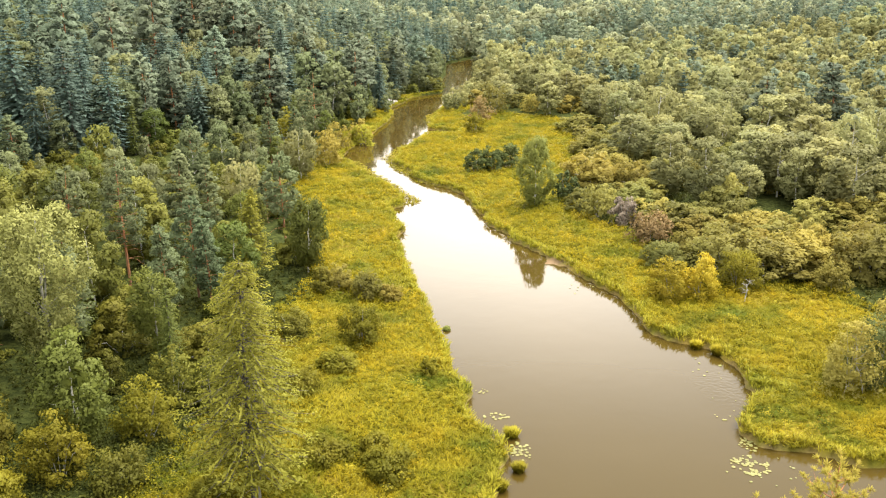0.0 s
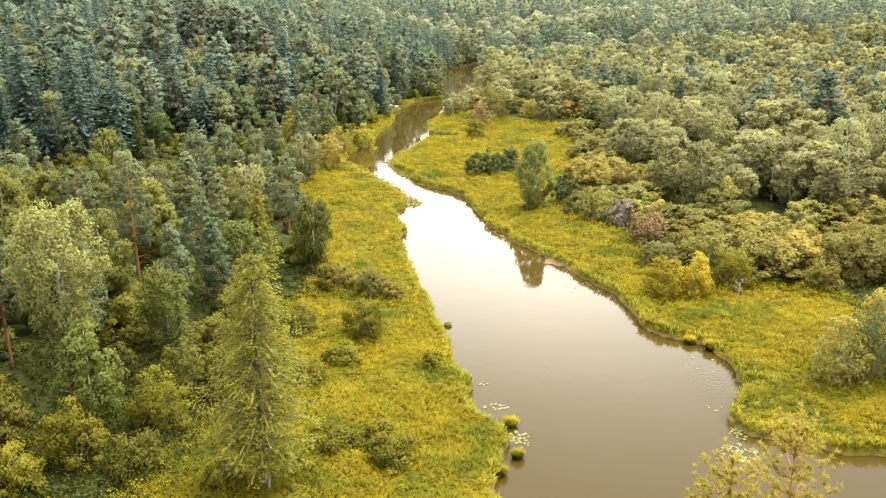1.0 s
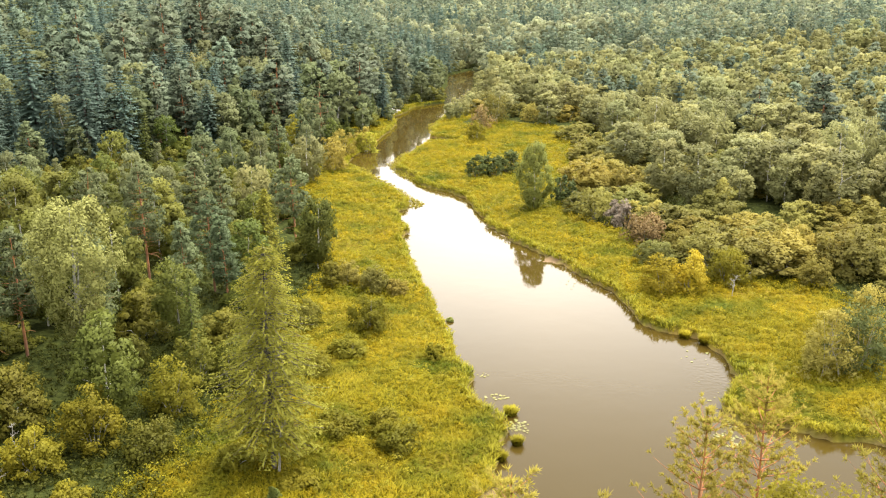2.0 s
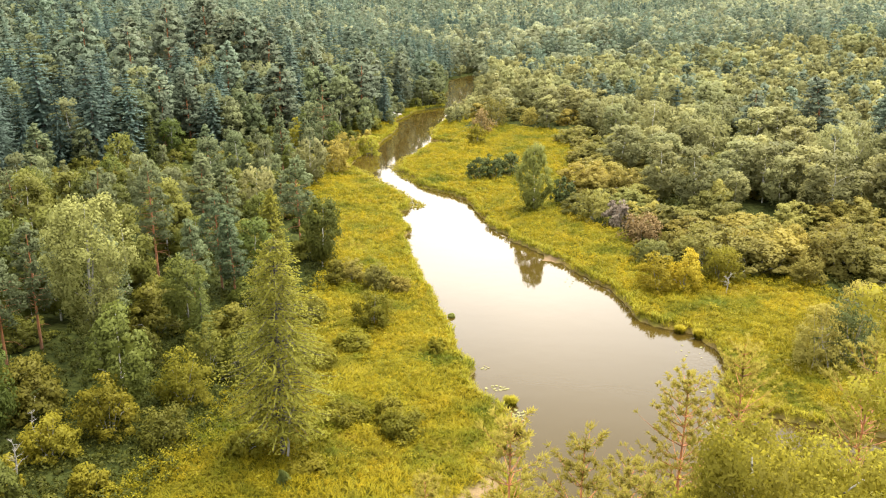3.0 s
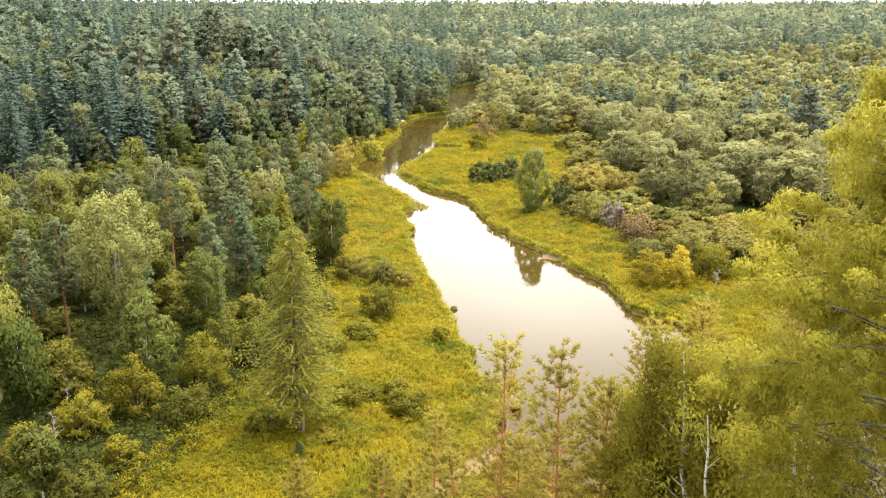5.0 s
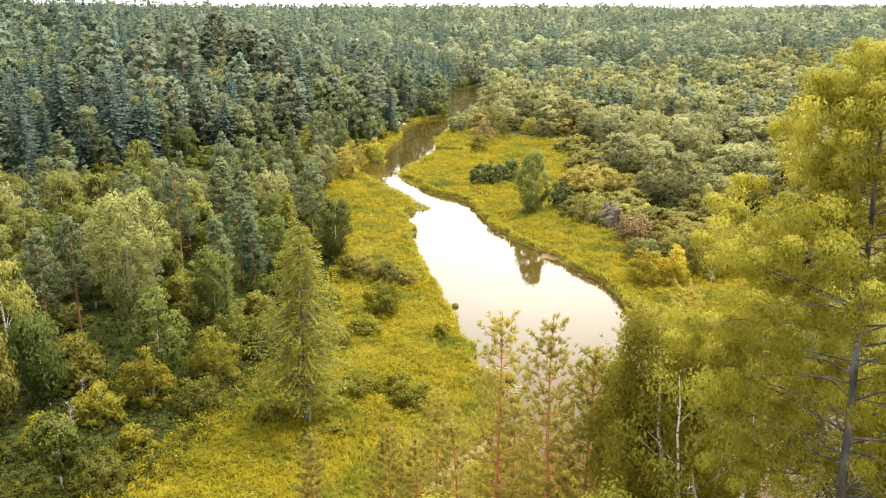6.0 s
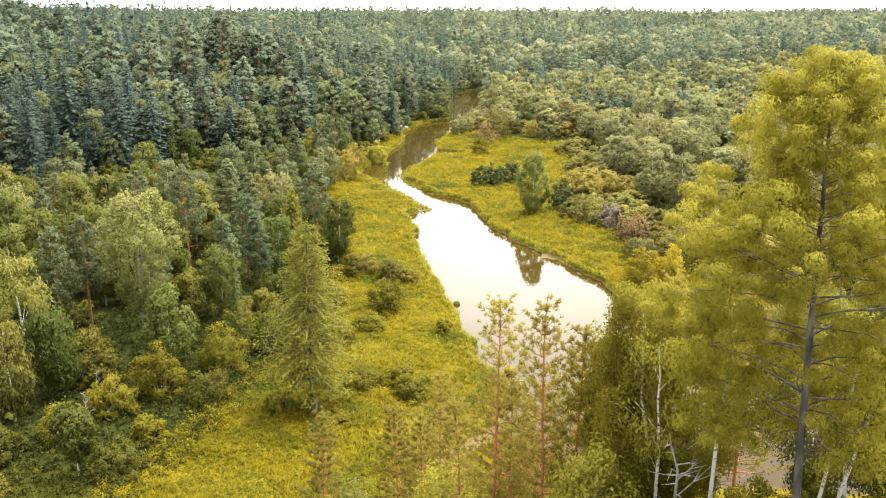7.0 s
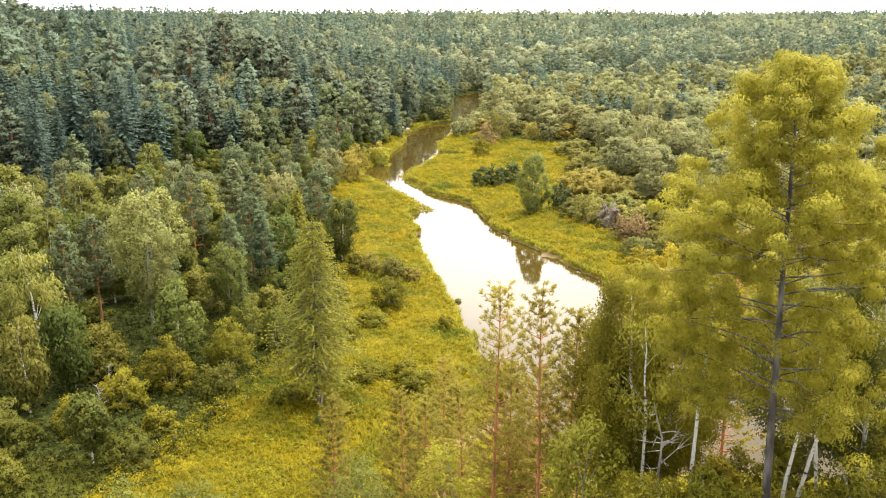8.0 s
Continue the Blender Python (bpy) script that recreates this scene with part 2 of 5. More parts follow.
def water_material():
    """Peaty brown water: an opaque brown body under a clear, faintly rippled surface."""
    m, n, l = node_material("peaty_water")
    cloudy = noise_at(n, l, 0.05, 3.0)
    col = mixed(n, l, cloudy, (0.04, 0.027, 0.005), (0.052, 0.035, 0.007))
    bsdf = n.new("ShaderNodeBsdfPrincipled")
    l.new(col, bsdf.inputs["Base Color"])
    bsdf.inputs["Roughness"].default_value = 0.04
    bsdf.inputs["IOR"].default_value = 1.33
    bsdf.inputs["Specular IOR Level"].default_value = 0.37
    swell, ripple = noise_at(n, l, 0.35, 2.0), noise_at(n, l, 2.2, 3.0)
    where = stretched(n, l, noise_at(n, l, 0.06, 2.0), 0.42, 0.62)
    # livelier water over the shallows of the inlet
    g = n.new("ShaderNodeNewGeometry")
    off = n.new("ShaderNodeVectorMath")
    off.operation = "DISTANCE"
    off.inputs[1].default_value = (30.5, 98.0, 0.0)
    l.new(g.outputs["Position"], off.inputs[0])
    shallow = stretched(n, l, off.outputs["Value"], 6.5, 2.0)
    more = n.new("ShaderNodeMath")
    more.operation = "MULTIPLY_ADD"
    more.inputs[1].default_value = 6.0
    l.new(shallow, more.inputs[0])
    l.new(where, more.inputs[2])
    where = more.outputs[0]
    rip = n.new("ShaderNodeMath")
    rip.operation = "MULTIPLY"
    l.new(ripple, rip.inputs[0])
    l.new(where, rip.inputs[1])
    b1, b2 = n.new("ShaderNodeBump"), n.new("ShaderNodeBump")
    b1.inputs["Strength"].default_value, b1.inputs["Distance"].default_value = 0.25, 0.03
    b2.inputs["Strength"].default_value, b2.inputs["Distance"].default_value = 0.35, 0.012
    l.new(swell, b1.inputs["Height"])
    l.new(rip.outputs[0], b2.inputs["Height"])
    l.new(b1.outputs["Normal"], b2.inputs["Normal"])
    l.new(b2.outputs["Normal"], bsdf.inputs["Normal"])
    out = n.new("ShaderNodeOutputMaterial")
    l.new(bsdf.outputs[0], out.inputs["Surface"])
    return m


def rock_material():
    m, n, l = node_material("pale_rock")
    nz = noise_at(n, l, 1.5, 6.0)
    bsdf = n.new("ShaderNodeBsdfPrincipled")
    bsdf.inputs["Roughness"].default_value = 0.9
    l.new(mixed(n, l, stretched(n, l, nz, 0.35, 0.65), (0.2, 0.18, 0.15), (0.5, 0.47, 0.42)), bsdf.inputs["Base Color"])
    bump = n.new("ShaderNodeBump")
    bump.inputs["Distance"].default_value = 0.1
    l.new(nz, bump.inputs["Height"])
    l.new(bump.outputs["Normal"], bsdf.inputs["Normal"])
    out = n.new("ShaderNodeOutputMaterial")
    l.new(bsdf.outputs[0], out.inputs["Surface"])
    return m


GROUND_MAT, WATER_MAT, ROCK_MAT = ground_material(), water_material(), rock_material()

# ---------------------------------------------------------------- the lie of the land
NEAR_BANK = [(163.5, 43), (63.9, 54.6), (33.8, 59.9), (15.9, 65.3), (6.2, 71.2), (4.2, 79.3), (6.2, 86.3), (3.2, 90.4), (2.6, 96.6), 
             (1.2, 103.9), (-0.8, 113.8), (-2.0, 119.2), (-2.8, 126.3), (-4.9, 133.3), (-6.2, 143.7), (-7.2, 151.3), (-6.3, 157), 
             (-8.9, 165.6), (-10.3, 171.4), (-7.4, 173.5), (-7.4, 177.8), (-12.1, 190.1), (-16.1, 196.3), (-20.4, 210.2), (-24.3, 215.4), 
             (-24.4, 223.8), (-22.7, 243.5), (-20.6, 251.7), (-16.1, 286.5), (-18.6, 302.1), (-12.1, 336.1), (-1.7, 347.7), 
             (-0.8, 361.2), (-3.9, 373.9), (-0.5, 412.1), (-0.1, 471.3), (12.2, 504.7), (71.7, 533)]
FAR_BANK = [(71.5, 520.2), (26.1, 497.5), (14.9, 479.6), (9.2, 356.9), (5.2, 330.3), (0.2, 315), (-3.1, 288.4), (-5.2, 261), 
             (3.3, 255.5), (3.1, 252.8), (-5.6, 249.9), (-7.6, 238.6), (-11.2, 223.1), (-11, 213.1), (-8.2, 203.8), (-4.3, 192), 
             (1.6, 187.1), (4.8, 177.7), (6.5, 166.9), (8.1, 159.4), (10.9, 152.2), (13.5, 144.9), (16.6, 139.4), (20.6, 130.7), 
             (23.2, 123.8), (24.3, 119), (24.2, 113.9), (26.6, 109.5), (30, 107.3), (31, 102.8), (30.8, 98.2), (32.7, 97.2), 
             (30.2, 95.4), (27.5, 91.2), (26.9, 88.7), (27.9, 87.1), (34.2, 84.8), (49.7, 78), (75.7, 71.6), (164.3, 59)]
RIVER = np.array(NEAR_BANK + FAR_BANK, float)


def value_noise(x, y, seed=0):
    """Smooth noise from 0 to 1 on a lattice of 1 m."""
    xi, yi = np.floor(x), np.floor(y)
    fx, fy = x - xi, y - yi
    fx, fy = fx * fx * (3 - 2 * fx), fy * fy * (3 - 2 * fy)

    def h(a, b):
        s = np.sin(a * 127.1 + b * 311.7 + seed * 74.7) * 43758.5453
        return s - np.floor(s)

    return (h(xi, yi) * (1 - fx) + h(xi + 1, yi) * fx) * (1 - fy) + (h(xi, yi + 1) * (1 - fx) + h(xi + 1, yi + 1) * fx) * fy


def smooth(v):
    v = np.clip(v, 0, 1)
    return v * v * (3 - 2 * v)


def line_distance(x, y, pts, closed=False):
    pts = np.asarray(pts, float)
    ends = np.roll(pts, -1, axis=0) if closed else pts[1:]
    best = np.full(x.shape, 1e9)
    for (ax, ay), (bx, by) in zip(pts, ends):
        dx, dy = bx - ax, by - ay
        s = np.clip(((x - ax) * dx + (y - ay) * dy) / (dx * dx + dy * dy), 0, 1)
        best = np.minimum(best, np.hypot(x - ax - s * dx, y - ay - s * dy))
    return best


def inside(x, y, pts):
    pts = np.asarray(pts, float)
    hit = np.zeros(x.shape, bool)
    for (ax, ay), (bx, by) in zip(pts, np.roll(pts, -1, axis=0)):
        if ay != by:
            hit ^= ((ay > y) != (by > y)) & (x < (bx - ax) * (y - ay) / (by - ay) + ax)
    return hit


def river_side(x, y):
    """Metres from the water's edge: plus on land, minus in the river."""
    wx = x + 1.6 * (value_noise(x / 3.5, y / 3.5, 3) - 0.5)
    wy = y + 1.6 * (value_noise(x / 3.5, y / 3.5, 4) - 0.5)
    d = line_distance(wx, wy, RIVER, True)
    return np.where(inside(wx, wy, RIVER), -d, d)


def ground_height(x, y):
    x, y = np.asarray(x, float), np.asarray(y, float)
    sd = river_side(x, y)
    lumps = 0.5 * (value_noise(x / 3, y / 3, 1) - 0.5) + 0.5 * (value_noise(x / 11, y / 11, 2) - 0.5)
    flat = 0.75 + 0.4 * smooth(sd / 12) + lumps * smooth(sd / 6)
    z = -1.5 + (flat + 1.5) * smooth((sd + 1.3) / 1.9)
    # the wooded hillside beyond the near bank
    bank_x = np.interp(y, [200, 286, 302, 336, 361, 374, 471, 600, 900], [-20, -17, -20, -13, -3, -5, -2, 30, 90])
    d = np.maximum(np.minimum((x + 25) * -0.79 + (y - 285) * 0.612 - 5, bank_x - 4 - x), 0)
    left = 0.22 * np.minimum(d, 55) + 0.12 * np.clip(d - 55, 0, 150)
    # the rise beyond the flood plain
    e = np.maximum(0.87 * (x - 115) + 0.49 * (y - 330), 0)
    right = np.minimum(0.12 * e, 14) + np.clip(e - 120, 0, 700) * 0.03
    far = 16 * smooth((y - 532) / 140) + 25 * smooth((y - 670) / 900)
    hills = np.maximum(np.maximum(left, right), far) + smooth((y - 450) / 400) * 8 * (value_noise(x / 220, y / 220, 9) - 0.5)
    # the steep slope below the camera
    foot = 46 + 17 * smooth((x + 22) / 20)
    y = y + 9 * (1 - smooth((x - 1) / 7))
    s = np.where(y > 32, 15.4 * np.clip((foot - y) / (foot - 32), 0, 1), np.interp(y, [-100, 8, 23, 32], [27.0, 25.2, 22.0, 15.4]))
    steep = s * (0.6 + 0.4 * smooth((x + 18) / 18))
    z = np.maximum(z, 0.14 - 0.22 * np.hypot((x - 15.8) * 0.6, y - 139.0))
    return z + (np.maximum(hills, 0) + steep) * smooth(sd / 7)


# edge of the open meadow: woods to the left of the first line, scrub to the right of the second
WOOD_EDGE = [(-58, 23.3), (-31.9, 51.3), (-27.4, 60.7), (-24.8, 70.1), (-21.2, 81.2), (-17.9, 102.1), (-18.8, 117.2), (-15.2, 128.7), 
             (-18.2, 139.8), (-22.1, 160.8), (-27.3, 185.8), (-27.6, 215.4), (-26.7, 227.5)]
SCRUB_EDGE = [(175.2, 90.1), (86.3, 98.7), (52.5, 112.9), (49.7, 123.9), (38.9, 127.4), (29.1, 125.5), (30.8, 145.9), (22.9, 162.9), 
             (21.6, 174.7), (29.4, 206.9), (36.2, 268.9), (16.2, 287.9), (4.4, 273.9), (3.1, 280.9), (14.2, 330), (21, 428.8)]


def left_woods(x, y):
    """Metres into the woods from the meadow's edge on the near bank."""
    ex = np.interp(y, [p[1] for p in WOOD_EDGE], [p[0] for p in WOOD_EDGE])
    return ex - x


SCRUB_AREA = SCRUB_EDGE + [(60, 690), (900, 690), (900, 96)]


def scrub(x, y):
    d = line_distance(x, y, SCRUB_EDGE)
    return np.where(inside(x, y, SCRUB_AREA), d, -d)


# ---------------------------------------------------------------- mesh tools
def mesh_of(name, verts, faces, material, smooth_shade=False, normals=None):
    """A mesh from arrays: verts (n, 3), faces (m, 3) or (m, 4); normals: those of the whole crown or sward, for soft foliage."""
    verts, faces = np.asarray(verts, np.float32), np.asarray(faces, np.int32)
    me = bpy.data.meshes.new(name)
    k = faces.shape[1]
    me.vertices.add(len(verts))
    me.vertices.foreach_set("co", verts.ravel())
    me.loops.add(faces.size)
    me.loops.foreach_set("vertex_index", faces.ravel())
    me.polygons.add(len(faces))
    me.polygons.foreach_set("loop_start", np.arange(0, faces.size, k, dtype=np.int32))
    me.polygons.foreach_set("loop_total", np.full(len(faces), k, np.int32))
    me.update(calc_edges=True)
    if smooth_shade or normals is not None:
        me.shade_smooth()
    if normals is not None:
        me.normals_split_custom_set_from_vertices(np.asarray(normals, np.float32).tolist())
    me.materials.append(material)
    return me


def joined(pieces):
    """Joins (verts, faces) pieces."""
    vs, fs, n = [], [], 0
    for v, f in pieces:
        vs.append(v)
        fs.append(np.asarray(f) + n)
        n += len(v)
    return np.concatenate(vs), np.concatenate(fs)


def unit(a):
    return a / np.maximum(np.linalg.norm(a, axis=-1, keepdims=True), 1e-6)


def leaves(rng, at, facing, size, long=1.0, along=None, fold=0.3, shade=None, slim=0.5, tri=False):
    """Folded four-cornered sprays of leaves at the points, or three-cornered ones (tri), their flat side to facing; along: the way of
    their long axis; shade: the outward way of the crown there. Gives verts, faces, normals."""
    n = len(at)
    facing = unit(facing)
    if shade is not None:
        shade = unit(shade)
        facing = np.where((facing * shade).sum(1, keepdims=True) < 0, -facing, facing)
    t = unit(np.cross(facing, rng.normal(size=(n, 3)))) if along is None else unit(along - facing * (along * facing).sum(1, keepdims=True))
    b = unit(np.cross(facing, t))
    size = np.broadcast_to(np.asarray(size, float), (n,))[:, None]
    j = lambda: rng.uniform(0.75, 1.25, (n, 1))
    if tri:
        v = np.stack([at + t * size * long * j(), at - t * size * 0.7 * j() + b * size * slim * 1.5 * j(), at - t * size * 0.7 * j() - b * size * slim * 1.5 * j()], 1)
    else:
        v = np.stack([at - t * size * long * j() - facing * size * fold, at - b * size * slim * j(),
                      at + t * size * long * j() - facing * size * fold, at + b * size * slim * j()], 1)
    k = v.shape[1]
    normal = facing if shade is None else unit(shade * 0.9 + facing * (0.14 if tri else 0.28))
    return v.reshape(-1, 3), np.arange(n * k).reshape(-1, k), np.repeat(normal, k, axis=0)


def tube(path, radii, sides=6):
    path, radii = np.asarray(path, float), np.asarray(radii, float)
    n = len(path)
    way = unit(np.gradient(path, axis=0))
    ref = np.where(np.abs(way[:, 2:3]) > 0.9, np.array([[1.0, 0, 0]]), np.array([[0, 0, 1.0]]))
    a = unit(np.cross(way, ref))
    b = np.cross(way, a)
    ang = np.linspace(0, 2 * np.pi, sides, endpoint=False)
    ring = a[:, None] * np.cos(ang)[None, :, None] + b[:, None] * np.sin(ang)[None, :, None]
    v = (path[:, None] + ring * radii[:, None, None]).reshape(-1, 3)
    f = [(i * sides + k, i * sides + (k + 1) % sides, (i + 1) * sides + (k + 1) % sides, (i + 1) * sides + k) for i in range(n - 1) for k in range(sides)]
    return v, np.array(f)


def trunk_path(rng, h, bend=0.3, n=9, lean=0.0):
    z = np.linspace(0, 1, n)
    w = np.cumsum(rng.normal(0, bend / n ** 0.5, (n, 2)), axis=0) * z[:, None]
    w[:, 0] += lean * z * h
    return np.column_stack([w, z * h])


def on_path(path, z):
    return np.column_stack([np.interp(z, path[:, 2], path[:, 0]), np.interp(z, path[:, 2], path[:, 1]), z])


# ---------------------------------------------------------------- plants: each maker gives {part: (verts, faces)}
def crown_core(rng, z, reach, path=None, around=10, lump=0.12, tri=False):
    """The inner foliage of a crown: loose, large sprays that fill it; z, reach: its heights and half-widths."""
    z, reach = np.asarray(z, float), np.asarray(reach, float)
    zz, rr = np.repeat(z, around), np.repeat(reach, around)
    zz = zz + rng.uniform(-0.5, 0.5, len(zz)) * np.repeat(np.gradient(z), around)
    a = rng.uniform(0, 2 * np.pi, len(zz))
    q = rr * rng.uniform(0.55, 1.2, len(zz))
    mid = np.zeros((len(zz), 2)) if path is None else on_path(path, zz)[:, :2]
    p = np.column_stack([mid[:, 0] + np.cos(a) * q, mid[:, 1] + np.sin(a) * q, zz])
    out = np.column_stack([np.cos(a), np.sin(a), np.full(len(a), 0.35)])
    size = np.minimum(np.maximum(rr * 3.0 / around, 0.12), 0.75 * np.abs(np.gradient(z)).max()) * rng.uniform(0.8, 1.4, len(a))
    return leaves(rng, p, out + rng.normal(0, 0.6, p.shape), size, 1.0, None, 0.3, out + rng.normal(0, 0.2 + lump, p.shape), 0.6, tri)


def with_core(crown, core):
    v, f, n = crown
    v2, f2, n2 = core
    return np.concatenate([v, v2]), np.concatenate([f, f2 + len(v)]), np.concatenate([n, n2])


def make_spruce(rng, h=18.0, r=3.0, levels=20, per=6, sprays=4, size=0.55, droop=0.35, low=0.08, thin=0.0, sides=6, limb_sides=0, power=0.85, shoots=0, skirt=0.55, slim=0.5, core=0.0, rings=(8, 8), tri=False):
    """A spire of drooping whorls."""
    path = trunk_path(rng, h, 0.25)
    rad = 0.011 * h * (1 - path[:, 2] / h) ** 0.9 + 0.015
    wood = [tube(path, rad, sides)]
    pts, fac, alo, siz, shd = [], [], [], [], []
    for i in range(levels):
        u = low + (1 - low) * ((i + rng.uniform(-0.3, 0.3)) / levels)
        u = min(max(u, 0.02), 0.985)
        reach = r * (1 - u) ** power * min(1, skirt + u * 2.2) + 0.12
        for k in range(per):
            if rng.random() < thin * (1 - u):
                continue
            a = 2 * np.pi * (k + rng.uniform(-0.4, 0.4)) / per + i * 1.3
            L = reach * rng.uniform(0.65, 1.2)
            out = np.array([np.cos(a), np.sin(a), 0])
            s = np.linspace(0.15, 1, sprays) ** 0.8 + rng.uniform(-0.06, 0.06, sprays)
            base = on_path(path, np.array([u * h]))[0]
            p = base + out * (s * L)[:, None]
            p[:, 2] += -droop * L * s ** 1.5 + 0.12 * L * s ** 4 + rng.normal(0, 0.05, sprays)
            if limb_sides:
                q = base + out * (np.array([0, 0.4, 0.95]) * L)[:, None]
                q[:, 2] += -droop * L * np.array([0, 0.25, 0.9])
                wood.append(tube(q, [0.012 + 0.012 * L, 0.012 + 0.006 * L, 0.008], limb_sides))
            pts.append(p)
            shd.append(np.tile(out * 0.9 + np.array([0, 0, 0.65]), (sprays, 1)))
            fac.append(np.array([0, 0, 1.0]) + out * 0.55 + rng.normal(0, 0.35, (sprays, 3)))
            alo.append(np.tile(out, (sprays, 1)) + np.array([0, 0, -droop]) + rng.normal(0, 0.3, (sprays, 3)))
            siz.append(size * (0.55 + 0.6 * (1 - u)) * rng.uniform(0.7, 1.25, sprays) * (1.1 - 0.35 * s))
            for _ in range(shoots):
                side = np.array([-np.sin(a), np.cos(a), 0]) * rng.choice([-1, 1])
                sh = p + side * (0.35 * L * (1.22 - s) * rng.uniform(0.3, 1.2, sprays))[:, None] + np.array([0, 0, -0.1 * L])
                pts.append(sh)
                shd.append(np.tile(out * 0.9 + side * 0.3 + np.array([0, 0, 0.55]), (sprays, 1)))
                fac.append(np.array([0, 0, 1.0]) + rng.normal(0, 0.55, (sprays, 3)))
                alo.append(np.tile(out * 0.5 + side, (sprays, 1)) + rng.normal(0, 0.4, (sprays, 3)) + np.array([0, 0, -0.4]))
                siz.append(size * 0.8 * rng.uniform(0.6, 1.2, sprays) * (0.6 + 0.5 * (1 - u)))
    top = on_path(path, h * rng.uniform(0.93, 1.0, 5))
    pts.append(top), fac.append(rng.normal(size=(5, 3)) * (1, 1, 0.2)), alo.append(np.tile([0, 0, 1.0], (5, 1))), siz.append(np.full(5, size * 0.5)), shd.append(np.tile([0, 0, 1.0], (5, 1)) + rng.normal(0, 0.4, (5, 3)))
    crown = leaves(rng, np.concatenate(pts), np.concatenate(fac), np.concatenate(siz), 1.15, np.concatenate(alo), 0.3, np.concatenate(shd), slim, tri)
    if core:
        u = np.linspace(low, 0.985, rings[0])
        wave = np.where(np.arange(rings[0]) % 2, 0.86, 1.1)
        crown = with_core(crown, crown_core(rng, u * h - 0.12 * r * (1 - u), core * wave * (r * (1 - u) ** power * np.minimum(1, skirt + u * 2.2) + 0.05), path, rings[1], 0.16, tri))
    return {"trunk": joined(wood), "crown": crown}


def clump_cloud(rng, centres, radii, count, size, hang=0.0, squash=0.8, up=0.25, body=None, slim=0.5, tri=False):
    """Leaves on the shells of many small clumps. body: the crown's middle, half-width and half-height."""
    n = len(centres)
    way = unit(rng.normal(size=(n, count, 3)) + np.array([0, 0, up]))
    p = centres[:, None] + way * (radii[:, None] * rng.uniform(0.45, 1.05, (n, count)))[:, :, None] * np.array([1, 1, squash])
    p, way = p.reshape(-1, 3), way.reshape(-1, 3)
    shade = way + np.array([0, 0, 0.3])
    if body is not None:
        (mx, my, mz), half, tall = body
        shade = shade * 0.6 + unit((p - np.array([mx, my, mz])) / np.array([half * half, half * half, tall * tall])) + np.array([0, 0, 0.32])
    along = None
    if hang:
        along = np.array([0, 0, -1.0]) * hang + rng.normal(0, 0.4, p.shape)
        way = way * (1, 1, 1 - 0.6 * min(hang, 1))
    return leaves(rng, p, way + rng.normal(0, 0.35, p.shape), size * rng.uniform(0.65, 1.3, len(p)), 1.0 + 0.5 * hang, along, 0.3, shade, slim, tri)


def make_broadleaf(rng, h=13.0, r=3.0, low=0.22, clumps=42, count=16, size=0.36, hang=0.4, clump_r=0.95, limbs=9, sides=6, shape=0.55, trunk_r=0.011, fork=False, bend=0.5, lean=0.0, taper=0.85, squash=1.1, core=0.0, rings=(8, 10), tri=False):
    """A trunk with rising limbs under an egg-shaped crown of clumps."""
    path = trunk_path(rng, h * 0.93, bend, 9, lean)
    rad = trunk_r * h * (1 - path[:, 2] / h) ** taper + 0.012
    wood = [tube(path, rad, sides)]
    if fork:
        q = path.copy()
        s = np.clip((q[:, 2] / h - 0.3) / 0.7, 0, 1)
        q[:, 0] += 0.28 * r * s + 0.08
        q[:, 1] -= 0.35 * r * s
        q = q[2:] * (1, 1, 0.93)
        wood.append(tube(q, rad[2:] * 0.75, sides))
    u = np.sort(rng.uniform(low, 0.99, clumps))
    v = (u - low) / (1 - low)
    reach = r * np.minimum(np.sqrt(np.clip(v / shape, 0.06, 1)), np.sqrt(np.clip((1.06 - v) / (1.06 - shape), 0.02, 1)))
    a = rng.uniform(0, 2 * np.pi, clumps)
    rr = reach * np.sqrt(rng.uniform(0.55 if core else 0.25, 1.0, clumps))
    c = on_path(path, u * h * 0.95) + np.column_stack([np.cos(a) * rr, np.sin(a) * rr, np.zeros(clumps)])
    for i in rng.choice(clumps, min(limbs, clumps), replace=False):
        z0 = max(c[i, 2] - 0.55 * rr[i] - 0.05 * h, 0.12 * h)
        b0 = on_path(path, np.array([z0]))[0]
        mid = b0 * 0.45 + c[i] * 0.55 + (0, 0, 0.12 * rr[i])
        w = max(0.35 * np.interp(z0, path[:, 2], rad), 0.012)
        wood.append(tube([b0, mid, c[i]], [w, w * 0.6, w * 0.25], max(3, sides - 2)))
    crown = clump_cloud(rng, c, clump_r * rng.uniform(0.65, 1.3, clumps), count, size, hang, squash, body=((lean * h * 0.5, 0, h * (low + 0.45 * (1 - low))), r, h * (1 - low) * 0.55), slim=0.6, tri=tri)
    if core:
        v = np.linspace(0, 1, rings[0])
        wide = r * np.minimum(np.sqrt(np.clip(v / shape, 0.06, 1)), np.sqrt(np.clip((1.02 - v) / (1.02 - shape), 0.01, 1)))
        crown = with_core(crown, crown_core(rng, (low + v * (1 - low)) * h * 0.95, core * wide + 0.5 * clump_r * np.minimum(1, 3 * (1 - v)), path, rings[1], 0.12, tri))
    return {"trunk": joined(wood), "crown": crown}


